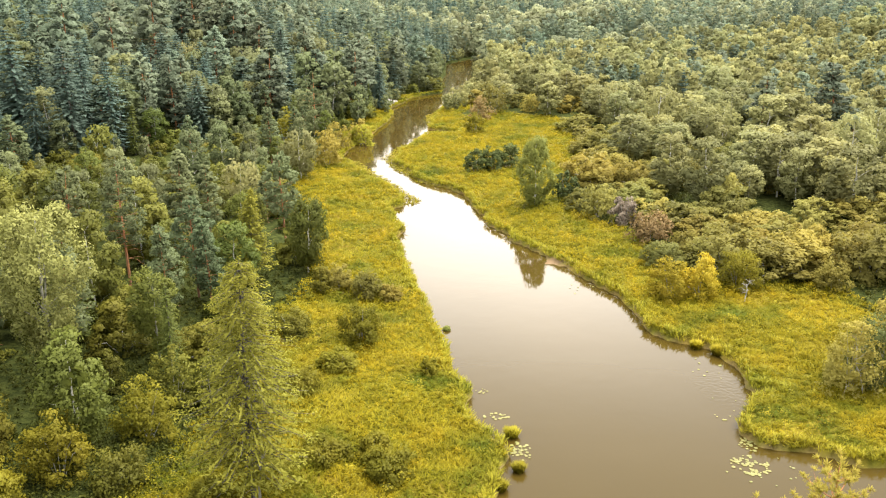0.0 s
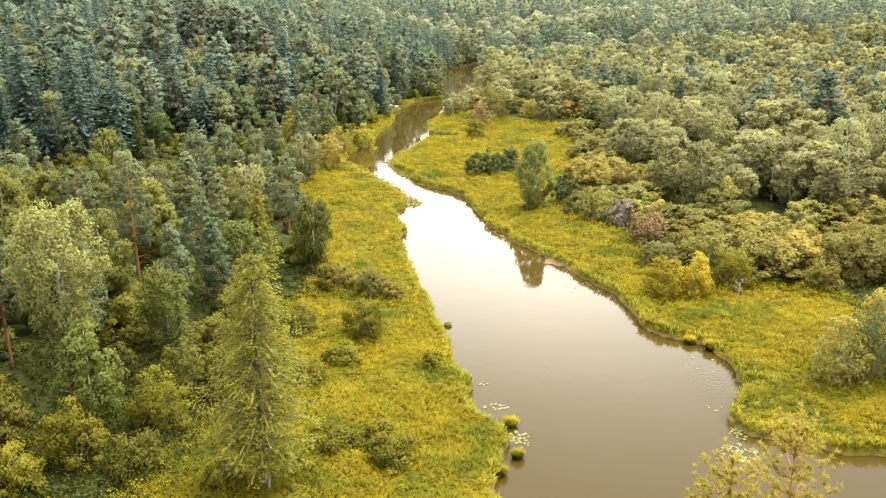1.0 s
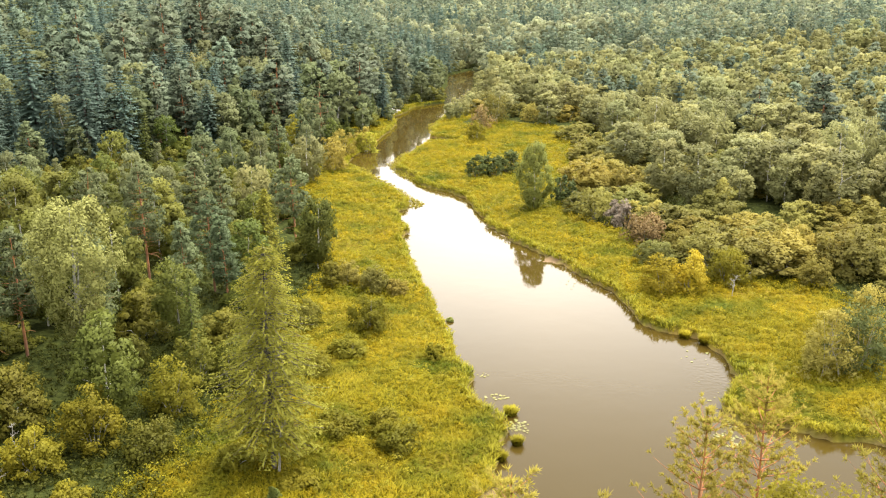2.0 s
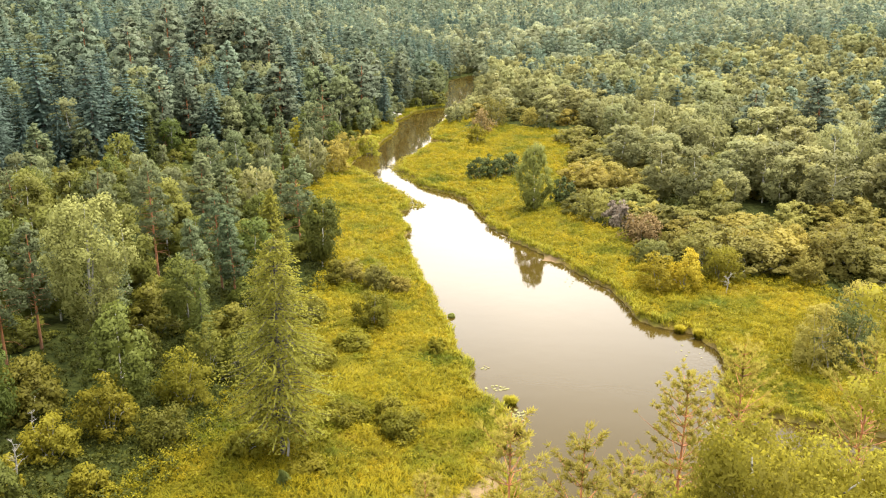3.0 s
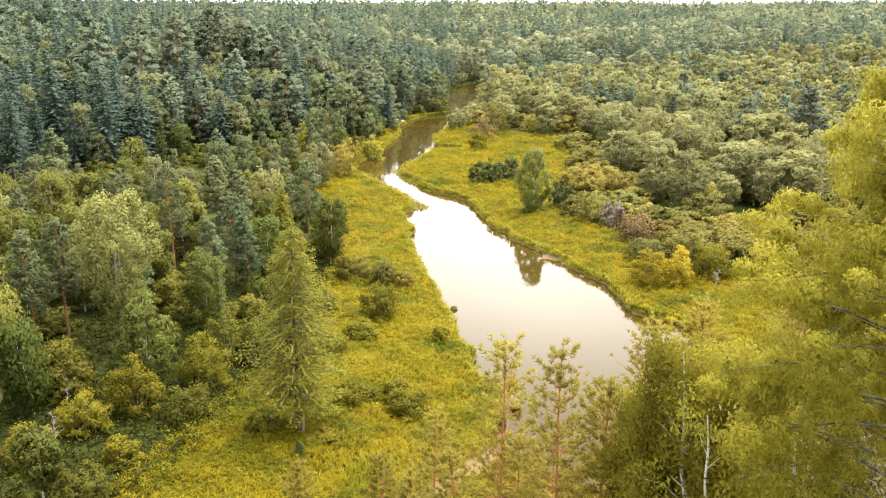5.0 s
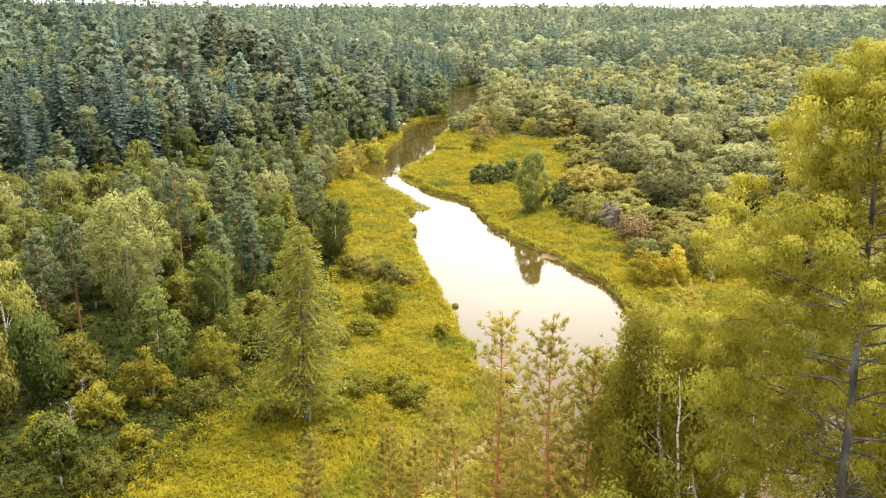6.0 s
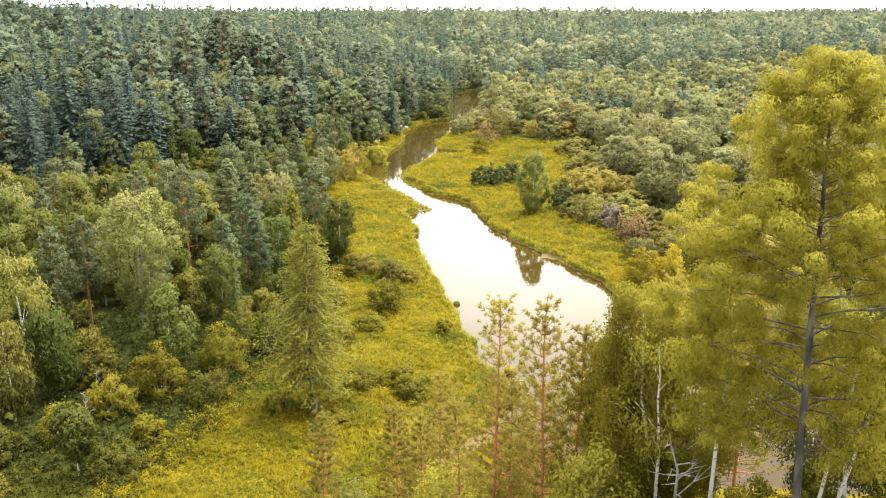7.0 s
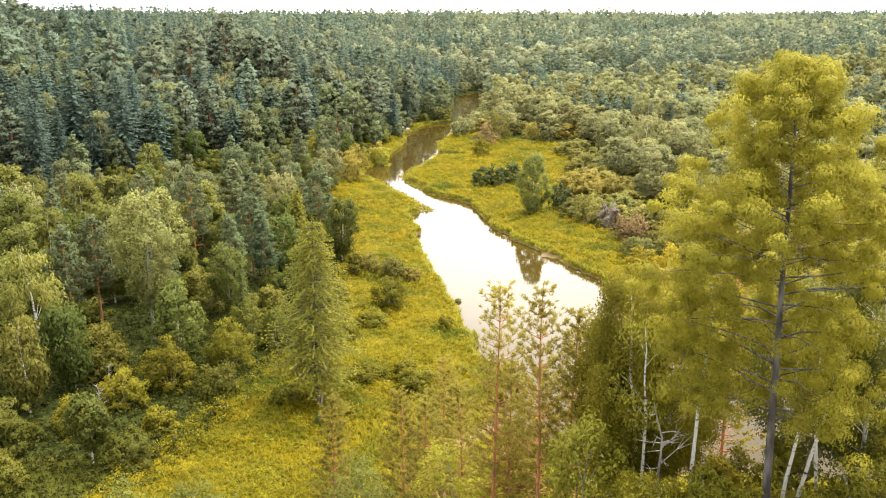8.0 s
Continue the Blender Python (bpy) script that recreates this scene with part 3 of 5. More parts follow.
def make_pine(rng, h=15.0, r=2.8, low=0.42, branches=32, count=12, size=0.42, clump_r=0.75, sides=6, limb_sides=3, dead=4, trunk_r=0.011, cone=0.5, inner=0, slim=0.5, core=0.0, rings=(7, 9), tri=False):
    """A bare, flaking trunk with an open, layered crown of needle clumps at the ends of level limbs."""
    path = trunk_path(rng, h, 0.3)
    rad = trunk_r * h * (1 - path[:, 2] / h) ** 0.75 + 0.012
    wood, cs = [tube(path, rad, sides)], []
    for i in range(branches):
        u = low + (1 - low) * min(0.985, 1 - (1 - (i + rng.random()) / branches) ** 0.8)
        v = (u - low) / (1 - low)
        L = r * (1 - v) ** cone * min(1, 0.55 + 1.6 * v) * rng.uniform(0.6, 1.15) + 0.15
        a = i * 2.4 + rng.uniform(-0.5, 0.5)
        out = np.array([np.cos(a), np.sin(a), 0])
        b0 = on_path(path, np.array([u * h * 0.985]))[0]
        tip = b0 + out * L + (0, 0, L * rng.uniform(0.05, 0.4))
        w = max(0.3 * np.interp(u * h, path[:, 2], rad), 0.01)
        wood.append(tube([b0, b0 * 0.5 + tip * 0.5 - (0, 0, 0.06 * L), tip], [w, w * 0.7, w * 0.35], limb_sides))
        cs.append(tip)
        for k in range(inner):
            side = np.array([-np.sin(a), np.cos(a), 0.1]) * rng.uniform(-0.35, 0.35) * L
            cs.append(b0 + (tip - b0) * rng.uniform(0.45, 0.95) + side + (0, 0, rng.uniform(-0.05, 0.2)))
    for i in range(dead):
        a, z0 = rng.uniform(0, 6.3), h * rng.uniform(0.2, low)
        b0 = on_path(path, np.array([z0]))[0]
        L = r * rng.uniform(0.4, 0.9)
        wood.append(tube([b0, b0 + (np.cos(a) * L * 0.6, np.sin(a) * L * 0.6, 0.0), b0 + (np.cos(a) * L, np.sin(a) * L, -0.25 * L)], [0.03, 0.018, 0.006], limb_sides))
    cs = np.array(cs)
    crown = clump_cloud(rng, cs, clump_r * rng.uniform(0.65, 1.2, len(cs)) * (1.15 - 0.55 * cs[:, 2] / h), count, size, 0, 0.85, 0.45, ((0, 0, h * (0.35 + 0.5 * low)), r, h * (1 - low) * 0.6), slim, tri)
    if core:
        v = np.linspace(0, 0.98, rings[0])
        crown = with_core(crown, crown_core(rng, (low + v * (1 - low)) * h, core * (r * (1 - v) ** cone * np.minimum(1, 0.55 + 1.6 * v)), path, rings[1], 0.2, tri))
    return {"trunk": joined(wood), "crown": crown}


def make_young_pine(rng, h=9.0, r=1.6, low=0.25, whorls=16, tufts_on=7, needles=12, size=0.09):
    """A slender, airy pine: whorls of thin rising limbs, each set with small tufts of needles."""
    path = trunk_path(rng, h, 0.15)
    rad = 0.0068 * h * (1 - path[:, 2] / h) ** 0.8 + 0.008
    wood, cs, ways = [tube(path, rad, 7)], [], []
    for i in range(whorls):
        u = 0.12 + 0.87 * (i + rng.uniform(0, 0.5)) / whorls
        for k in range(5):
            a = 1.257 * k + i * 0.7 + rng.uniform(-0.3, 0.3)
            L = (r * (1 - u) ** 0.5 * rng.uniform(0.5, 1.2) + 0.1) * (1.0 if u > low else 0.75)
            out = np.array([np.cos(a), np.sin(a), 0])
            s = np.linspace(0, 1, 4)
            b0 = on_path(path, np.array([u * h]))[0]
            q = b0 + out * (s * L)[:, None]
            q[:, 2] += L * (0.15 * s + 0.45 * u * s + 0.25 * s ** 2) * (1 if u > low else -0.3)
            w = 0.007 + 0.012 * L
            wood.append(tube(q, w * (1.1 - s), 3))
            if u < low:
                continue
            n = max(2, int(tufts_on * min(L / r + 0.25, 1)))
            t = np.sort(rng.uniform(0.35, 1.0, n))
            t[-1] = 1.0
            side = np.array([-np.sin(a), np.cos(a), 0])
            cs.append(np.column_stack([np.interp(t, s, q[:, j]) for j in range(3)]) + side * (rng.uniform(-0.28, 0.28, n) * L * (1.25 - t))[:, None] + rng.normal(0, 0.03, (n, 3)))
            ways.append(np.tile(out * 0.7 + (0, 0, 0.9), (n, 1)))
    n = 14
    cs.append(on_path(path, h * rng.uniform(0.9, 1.0, n)))
    ways.append(np.tile([0, 0, 1.0], (n, 1)))
    cs, ways = np.repeat(np.concatenate(cs), needles, axis=0), np.repeat(unit(np.concatenate(ways)), needles, axis=0)
    way = unit(ways + rng.normal(0, 0.65, cs.shape))
    at = cs + way * rng.uniform(0.02, 0.13, (len(cs), 1))
    return {"trunk": joined(wood), "crown": leaves(rng, at, np.cross(way, rng.normal(size=cs.shape)), size * rng.uniform(0.7, 1.3, len(cs)), 1.0, way, 0.05, way + (0, 0, 0.8), 0.15)}


def make_bush(rng, h=4.0, r=2.6, clumps=26, count=18, size=0.3, stems=6, clump_r=0.8, hang=0.0, spiky=0.0, core=0.0, rings=(6, 10), tri=False):
    """Many stems from one stool under an uneven dome of leaves."""
    a, up = rng.uniform(0, 2 * np.pi, clumps), rng.uniform(0.02, 1.0, clumps) ** 0.85
    full = rng.uniform(0.35, 1.0, clumps) ** 0.45 * (1 + 0.22 * np.sin(3 * a + rng.uniform(0, 6)))
    wide = np.sqrt(np.clip(1 - up ** 2, 0.0, 1)) * (0.82 + 0.18 * up)
    c = np.column_stack([np.cos(a) * wide * r * full, np.sin(a) * wide * r * full, np.maximum((h - 0.6 * clump_r) * up * np.minimum(full, 1.0), 0.3 * clump_r)])
    wood = []
    for i in range(stems):
        t = c[rng.integers(clumps)]
        b0 = np.array([t[0] * 0.12, t[1] * 0.12, -0.15])
        wood.append(tube([b0, b0 * 0.5 + t * 0.5 + (0, 0, 0.15 * h), t + (0, 0, 0.2)], [0.05, 0.035, 0.012], 4))
    crown = clump_cloud(rng, c, clump_r * rng.uniform(0.6, 1.25, clumps), count, size, hang + spiky, body=((0, 0, 0.1 * h), r, h), slim=0.6, tri=tri)
    if core:
        v = np.linspace(0.0, 0.99, rings[0]) ** 0.8
        crown = with_core(crown, crown_core(rng, v * h * (0.35 + 0.65 * core), core * r * np.sqrt(1.0 - v ** 2), None, rings[1], 0.15, tri))
    return {"trunk": joined(wood), "crown": crown}


def make_bare(rng, h=5.0, r=1.6, limbs=12, lean=0.1, sides=6, trunk_r=0.02):
    """A dead tree: a forked, bleached trunk with bare twigs."""
    path = trunk_path(rng, h, 0.7, 7, lean)
    rad = trunk_r * h * (1 - path[:, 2] / h) ** 0.8 + 0.012
    wood = [tube(path, rad, sides)]
    for i in range(limbs):
        u, a = rng.uniform(0.35, 0.97), rng.uniform(0, 6.3)
        L = r * rng.uniform(0.35, 1.0) * (1.15 - u)* 1.4
        b0 = on_path(path, np.array([u * h]))[0]
        out = np.array([np.cos(a), np.sin(a), rng.uniform(0.1, 0.9)])
        m, t = b0 + out * L * 0.5, b0 + out * L + rng.normal(0, 0.12 * L, 3)
        wood.append(tube([b0, m, t], [0.026, 0.016, 0.005], 4))
        for k in range(2):
            wood.append(tube([m, m + out * L * 0.3 + rng.normal(0, 0.25 * L, 3)], [0.015, 0.005], 3))
    return {"trunk": joined(wood)}


MADE = {}


def plant(name, key, parts, mats, label, category, group, m):
    """A plant as an Empty with its parts. The first of a key is built, the others are copies of it."""
    if key in MADE:
        ob = copy_thing(MADE[key], m)
    else:
        ob = new(name)
        for part_name, (v, f, *n) in parts().items():
            bark = part_name != "crown"
            child = new(part_name, mesh_of(part_name, v, f, mats[0] if bark else mats[1], bark, n[0] if n else None))
            child.parent = ob
        ob.matrix_basis = m
        MADE[key] = ob
        tagged(ob, label, category, group)
        return ob
    return tagged(ob, label, category, group)


def stand(x, y, scale=1.0, turn=0.0, tall=1.0, sink=0.12, z=None):
    z = float(ground_height(np.array([x]), np.array([y]))[0]) if z is None else z
    return Matrix.LocRotScale((x, y, z - sink), Euler((0, 0, turn)), (scale, scale, scale * tall))


# ---------------------------------------------------------------- ground and water
def spaced(stops):
    """Grid lines from (place, step) stops."""
    out = [stops[0][0]]
    for (a, s), (b, s2) in zip(stops, stops[1:]):
        while out[-1] < b - 1e-6:
            k = (out[-1] - a) / (b - a)
            out.append(min(out[-1] + s + (s2 - s) * k, b))
    return np.array(out)


gx = spaced([(-3200, 300), (-600, 60), (-150, 8), (-45, 1.2), (60, 1.2), (150, 6), (600, 60), (3200, 300)])
gy = spaced([(-500, 60), (-60, 6), (20, 1.6), (60, 0.9), (190, 1.0), (290, 1.8), (540, 4), (900, 25), (2200, 90), (4600, 300)])
GX, GY = np.meshgrid(gx, gy)
flat_x, flat_y = GX.ravel(), GY.ravel()
GZ = ground_height(flat_x, flat_y)
nx, ny = len(gx), len(gy)
idx = (np.arange(ny - 1)[:, None] * nx + np.arange(nx - 1)[None, :]).ravel()
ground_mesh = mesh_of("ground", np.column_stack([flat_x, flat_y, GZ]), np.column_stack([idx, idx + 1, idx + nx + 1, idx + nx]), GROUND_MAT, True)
side = river_side(flat_x, flat_y)
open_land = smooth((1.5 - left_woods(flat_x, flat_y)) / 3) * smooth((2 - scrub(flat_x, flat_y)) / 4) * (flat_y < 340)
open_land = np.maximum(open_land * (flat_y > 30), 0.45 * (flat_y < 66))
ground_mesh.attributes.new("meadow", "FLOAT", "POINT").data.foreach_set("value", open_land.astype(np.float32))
bare = smooth((0.1 - side) / 0.5) * (flat_y < 330)
trail = line_distance(flat_x, flat_y, [(5.5, 75), (2.5, 71.5), (0.5, 69), (-1.5, 65), (-1.0, 58), (1.5, 50)])
bare = np.maximum(bare, 0.9 * smooth((1.6 - trail) / 1.0))
bare = np.maximum(bare, smooth((1.6 - np.hypot((flat_x - 15.8) * 0.6, flat_y - 139.0)) / 0.6))
bare = np.maximum(bare, 0.5 * smooth((66 - flat_y) / 8) * smooth((flat_x + 6) / 6) * smooth((value_noise(flat_x / 4, flat_y / 4, 12) - 0.4) / 0.35))
ground_mesh.attributes.new("bare", "FLOAT", "POINT").data.foreach_set("value", bare.astype(np.float32))
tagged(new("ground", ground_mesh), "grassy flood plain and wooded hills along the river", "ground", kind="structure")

wx, wy = np.meshgrid(np.linspace(-40, 190, 24), np.linspace(38, 560, 53))
wi = (np.arange(52)[:, None] * 24 + np.arange(23)[None, :]).ravel()
water_mesh = mesh_of("water", np.column_stack([wx.ravel(), wy.ravel(), np.zeros(wx.size)]), np.column_stack([wi, wi + 1, wi + 25, wi + 24]), WATER_MAT, True)
tagged(new("water", water_mesh), "calm brown river that mirrors a pale sky", "river", kind="structure")

# ---------------------------------------------------------------- kinds of plants, in a few shapes each
def r_of(*key):
    return np.random.default_rng(sum((i + 3) * 7919 * int(k) for i, k in enumerate(key)) + 11)


KINDS = {
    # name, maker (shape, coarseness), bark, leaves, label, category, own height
    "spruce": ("spruce_tree", lambda k, c: make_spruce(r_of(1, k), 18, 3.1 + 0.3 * k, (32, 30, 28)[c], 9, (9, 7, 6)[c], (0.26, 0.33, 0.4)[c], 0.22, power=0.7, slim=0.5, core=0.36, rings=(9, 7), tri=True), DARK_BARK, HAZED_SPRUCE_LEAF,
               "dark green spruce with drooping boughs in the wood", "spruce", 18),
    "pine": ("pine_tree", lambda k, c: make_pine(r_of(2, k), 16, 2.9, 0.2, (52, 46, 40)[c], (34, 26, 19)[c], (0.19, 0.25, 0.33)[c], 0.85, cone=0.6, inner=2, core=0.35, rings=(10, 9), tri=True), PINE_BARK, HAZED_PINE_LEAF,
             "grey-green pine with an orange trunk in the wood", "pine", 16),
    "birch": ("birch_tree", lambda k, c: make_broadleaf(r_of(3, k), 13, 2.75, 0.12, (80, 70, 56)[c], (76, 52, 32)[c], (0.16, 0.21, 0.28)[c], 0.6, 0.75, 6, 5, 0.45, 0.008, core=0.4, rings=(9, 9), tri=True), BIRCH_BARK, BIRCH_LEAF,
              "olive green birch with a white trunk", "birch", 13),
    "aspen": ("aspen_tree", lambda k, c: make_broadleaf(r_of(4, k), 14, 3.0, 0.16, (80, 70, 56)[c], (76, 52, 32)[c], (0.16, 0.21, 0.28)[c], 0.1, 0.8, 6, 5, 0.6, 0.009, core=0.4, rings=(9, 9), tri=True), ASPEN_BARK, BIRCH_LEAF,
              "round-crowned aspen with olive green leaves", "tree", 14),
    "willow": ("willow_bush", lambda k, c: make_bush(r_of(5, k), 4.2, 2.6, (70, 60, 50)[c], (80, 56, 34)[c], (0.11, 0.145, 0.2)[c], clump_r=0.55, core=0.42, rings=(6, 10), tri=True), ASPEN_BARK, WILLOW_LEAF,
               "dense olive green willow bush", "bush", 4.2),
}


def put_kind(kind, x, y, height, group, rng, wide=1.0, label=None, variants=3, leaf=None):
    name, maker, bark, green, text, cat, own = KINDS[kind]
    k = int(rng.integers(variants))
    coarse = 0 if y < 135 else 1 if y < 225 else 2
    s = height / own
    m = stand(x, y, s * wide, float(rng.uniform(0, 6.28)), 1 / wide)
    return plant(name, (kind, k, coarse, green.name if leaf is None else leaf.name), lambda: maker(k, coarse), (bark, leaf or green), label or text, cat, group, m)


def scattered(seed, box, step, jitter=0.38):
    """Loosely spaced places in a box (x0, y0, x1, y1)."""
    rng = np.random.default_rng(seed)
    x, y = np.meshgrid(np.arange(box[0], box[2], step), np.arange(box[1], box[3], step * 0.87))
    x[1::2] += step / 2
    x, y = x.ravel() + rng.uniform(-jitter, jitter, x.size) * step, y.ravel() + rng.uniform(-jitter, jitter, x.size) * step
    return rng, x, y


# ---------------------------------------------------------------- trees and bushes that stand out: kind, x, y, height, half-width
HEROES_RIGHT = [
    ("olive", 16.2, 168.9, 12.9, 3.4), ("dark", 22.3, 173.0, 5.6, 2.7), ("dark", 6.6, 198.3, 5.9, 2.7), ("dark", 10.3, 199.9, 6.1, 3.0),
    ("dark", 13.9, 202.2, 5.8, 2.8), ("yellow", 28.8, 122.2, 5.8, 3.0), ("yellow", 32.6, 122.7, 6.0, 3.0), ("amber", 38.4, 125.2, 6.0, 3.2),
    ("bare", 37.8, 120.6, 3.1, 1.5), ("willow", 50.0, 124.0, 4.3, 2.5), ("willow", 36.6, 138.6, 4.2, 4.0), ("rust", 31.5, 145.2, 5.3, 3.6),
    ("purple", 29.7, 155.5, 5.2, 2.8), ("willow", 26.4, 160.9, 6.4, 3.6), ("willow", 39.6, 96.0, 7.6, 3.2), ("dark", 43.5, 97.2, 8.4, 3.6),
    ("willow", 46.6, 102.4, 7.6, 3.4), ("birch", 45.5, 250.0, 13.2, 5.0),
]
HEROES_BEHIND = [
    ("birch", 53.9, 236.0, 14.2, 5.2), ("birch", 59.7, 222.8, 11.8, 4.8), ("birch", 64.4, 217.6, 11.8, 4.7), ("birch", 85.5, 229.6, 12.0, 5.2),
    ("birch", 77.6, 180.8, 14.5, 4.6), ("birch", 85.4, 188.1, 14.8, 4.8), ("amber", 7.9, 247.5, 5.9, 3.2), ("willow", 14.7, 283.0, 11.5, 6.5),
    ("rust", 10.2, 269.3, 8.0, 4.0), ("willow", 28.1, 290.3, 6.2, 5.6), ("willow", -22.5, 241.4, 6.2, 3.5), ("pine", 44.1, 360.5, 12.0, 4.0),
    ("spruce", 32.9, 362.2, 15.0, 4.0), ("birch", 39.7, 360.8, 11.0, 3.2),
]
HEROES_MEADOW = [
    ("herb", -1.2, 99.9, 2.2, 1.0), ("amber", -8.9, 108.2, 4.4, 2.8), ("willow", -13.5, 124.8, 3.9, 2.2), ("willow", -9.6, 122.7, 4.0, 2.4),
    ("willow", -6.7, 121.6, 2.6, 1.8), ("willow", -15.6, 123.8, 3.8, 1.6), ("herb", -10.7, 101.6, 2.4, 2.4), ("herb", -4.0, 81.2, 2.4, 2.6),
    ("herb", -13.9, 96.4, 2.6, 2.6), ("herb", -9.7, 83.5, 1.9, 2.6), ("herb", -5.4, 84.2, 2.0, 1.8), ("herb", -17.7, 77.4, 1.9, 1.8),
    ("amber", -11.6, 74.6, 1.6, 1.9), ("fir", -13.3, 72.4, 1.7, 0.6), ("willow", -17.0, 110.0, 3.4, 2.4),
]
HEROES_LEFT = [
    ("gold", -33.9, 76.5, 4.6, 2.7), ("gold", -30.5, 80.4, 6.2, 3.1), ("willow", -25.2, 79.0, 3.9, 2.8), ("gold", -25.6, 87.0, 6.2, 3.0),
    ("willow", -25.2, 93.4, 6.8, 2.7), ("fir", -32.7, 90.5, 7.4, 2.2), ("willow", -32.4, 96.0, 4.4, 2.2), ("willow", -21.6, 93.3, 5.2, 2.4),
    ("birchlet", -32.3, 64.5, 6.8, 2.0), ("gold", -28.6, 71.0, 2.8, 1.8), ("bare", -34.6, 71.2, 5.0, 1.7), ("bare", -35.0, 76.8, 4.6, 1.3), ("bright", -20.9, 238.0, 8.5, 3.6), ("willow", -27.4, 216.5, 7.5, 3.6), ("willow", -26.6, 228.0, 7.0, 3.4), ("gold", -36.5, 71.0, 4.2, 2.6), ("pine", -40.8, 125.3, 17.0, 3.0),
    ("pine", -31.1, 122.5, 13.5, 3.5), ("pale", -25.3, 127.5, 13.0, 3.6), ("pine", -23.7, 143.1, 15.0, 3.3), ("weeping", -18.6, 131.9, 10.4, 2.9),
    ("birchlet", -73.8, 198.9, 10.0, 3.4), ("pine", -52.5, 135.9, 14.0, 3.3), ("gold", -39.6, 229.4, 10.5, 2.8),
]
HEROES_WOOD = [
    ("pine", -33.4, 239.0, 17.0, 4.6), ("birch", -91.9, 300.9, 15.0, 6.0), ("birch", -77.5, 279.9, 15.0, 6.0), ("birch", -54.1, 258.0, 13.0, 4.2),
    ("spruce", -68.8, 283.3, 18.0, 4.0), ("spruce", -91.1, 209.3, 19.0, 4.6), ("spruce", -113.0, 284.8, 18.0, 4.6), ("spruce", -98.0, 206.0, 18.0, 4.4), ("birch", -35.3, 164.0, 9.0, 4.2),
    ("willow", -39.7, 161.9, 7.6, 4.2), ("willow", -51.2, 177.3, 7.5, 2.8), ("willow", -57.6, 177.5, 7.5, 3.4), ("willow", -25.9, 205.4, 8.6, 3.2),
    ("birch", -29.4, 191.6, 10.0, 4.0), ("golden", -45.0, 82.7, 15.5, 3.4), ("pine", -46.5, 93.9, 15.0, 2.8), ("pine", -45.7, 100.0, 15.0, 3.0),
    ("birch", -68.8, 129.3, 14.0, 3.5), ("pine", -64.8, 134.6, 14.0, 3.4), ("golden", -42.7, 74.3, 10.0, 2.6), ("weeping", -40.2, 79.5, 10.0, 2.7),
    ("pine", -46.8, 143.1, 14.0, 3.4),
]
HEROES = HEROES_RIGHT + HEROES_BEHIND + HEROES_MEADOW + HEROES_LEFT + HEROES_WOOD
OWN_SPACE = np.array([(x, y, r + 1.2) for _, x, y, h, r in HEROES] + [(-14.2, 77.2, 4.5), (-37.2, 95.0, 5.5)])


def taken(x, y):
    return bool((np.hypot(OWN_SPACE[:, 0] - x, OWN_SPACE[:, 1] - y) < OWN_SPACE[:, 2]).any())


HERO_KINDS = {
    "birch": ("birch_tree", BIRCH_BARK, HAZED_WARM_BIRCH_LEAF, "olive green birch with a pale trunk", "birch"),
    "weeping": ("birch_tree", BIRCH_BARK, BIRCH_LEAF, "birch with long hanging green twigs", "birch"),
    "olive": ("birch_tree", BIRCH_BARK, OLIVE_LEAF, "dense olive birch with hanging twigs in the meadow", "birch"),
    "golden": ("birch_tree", BIRCH_BARK, GOLDEN_LEAF, "weeping birch with pale golden green leaves", "birch"),
    "bright": ("willow_bush", ASPEN_BARK, YOUNG_LEAF, "bright yellow-green rounded willow at the water", "bush"),
    "birchlet": ("birch_tree", BIRCH_BARK, BIRCH_LEAF, "slender young birch with a thin open crown", "birch"),
    "pine": ("pine_tree", PINE_BARK, VALLEY_PINE_LEAF, "grey-green pine with an orange upper trunk", "pine"),
    "spruce": ("spruce_tree", DARK_BARK, HAZED_SPRUCE_LEAF, "tall dark spruce with drooping boughs", "spruce"),
    "pale": ("larch_tree", LARCH_BARK, PALE_LARCH_LEAF, "pale green larch beside the meadow", "larch"),
    "fir": ("spruce_tree", DARK_BARK, FIR_LEAF, "young dark green spruce in the grass", "spruce"),
    "willow": ("willow_bush", ASPEN_BARK, WARM_WILLOW_LEAF, "dense olive green willow bush", "bush"),
    "dark": ("willow_bush", ASPEN_BARK, DARK_WILLOW_LEAF, "dark green rounded willow bush in the meadow", "bush"),
    "yellow": ("alder_bush", ASPEN_BARK, YELLOW_LEAF, "broad bush with bright yellow autumn leaves", "bush"),
    "amber": ("alder_bush", ASPEN_BARK, GOLD_BIRCH_LEAF, "bush with amber and olive leaves", "bush"),
    "gold": ("alder_bush", ASPEN_BARK, GOLD_BIRCH_LEAF, "golden green bush at the edge of the meadow", "bush"),
    "rust": ("willow_bush", ASPEN_BARK, RUST_LEAF, "rusty brown willow bush", "bush"),
    "purple": ("willow_bush", ASPEN_BARK, GREY_LEAF, "grey-brown half-bare willow bush", "bush"),
    "herb": ("meadow_shrub", ASPEN_BARK, GOLD_BIRCH_LEAF, "low leafy yellow-green shrub in the meadow", "shrub"),
    "bare": ("dead_shrub", GREY_WOOD, GREY_WOOD, "bleached grey dead shrub without leaves", "dead tree"),
}


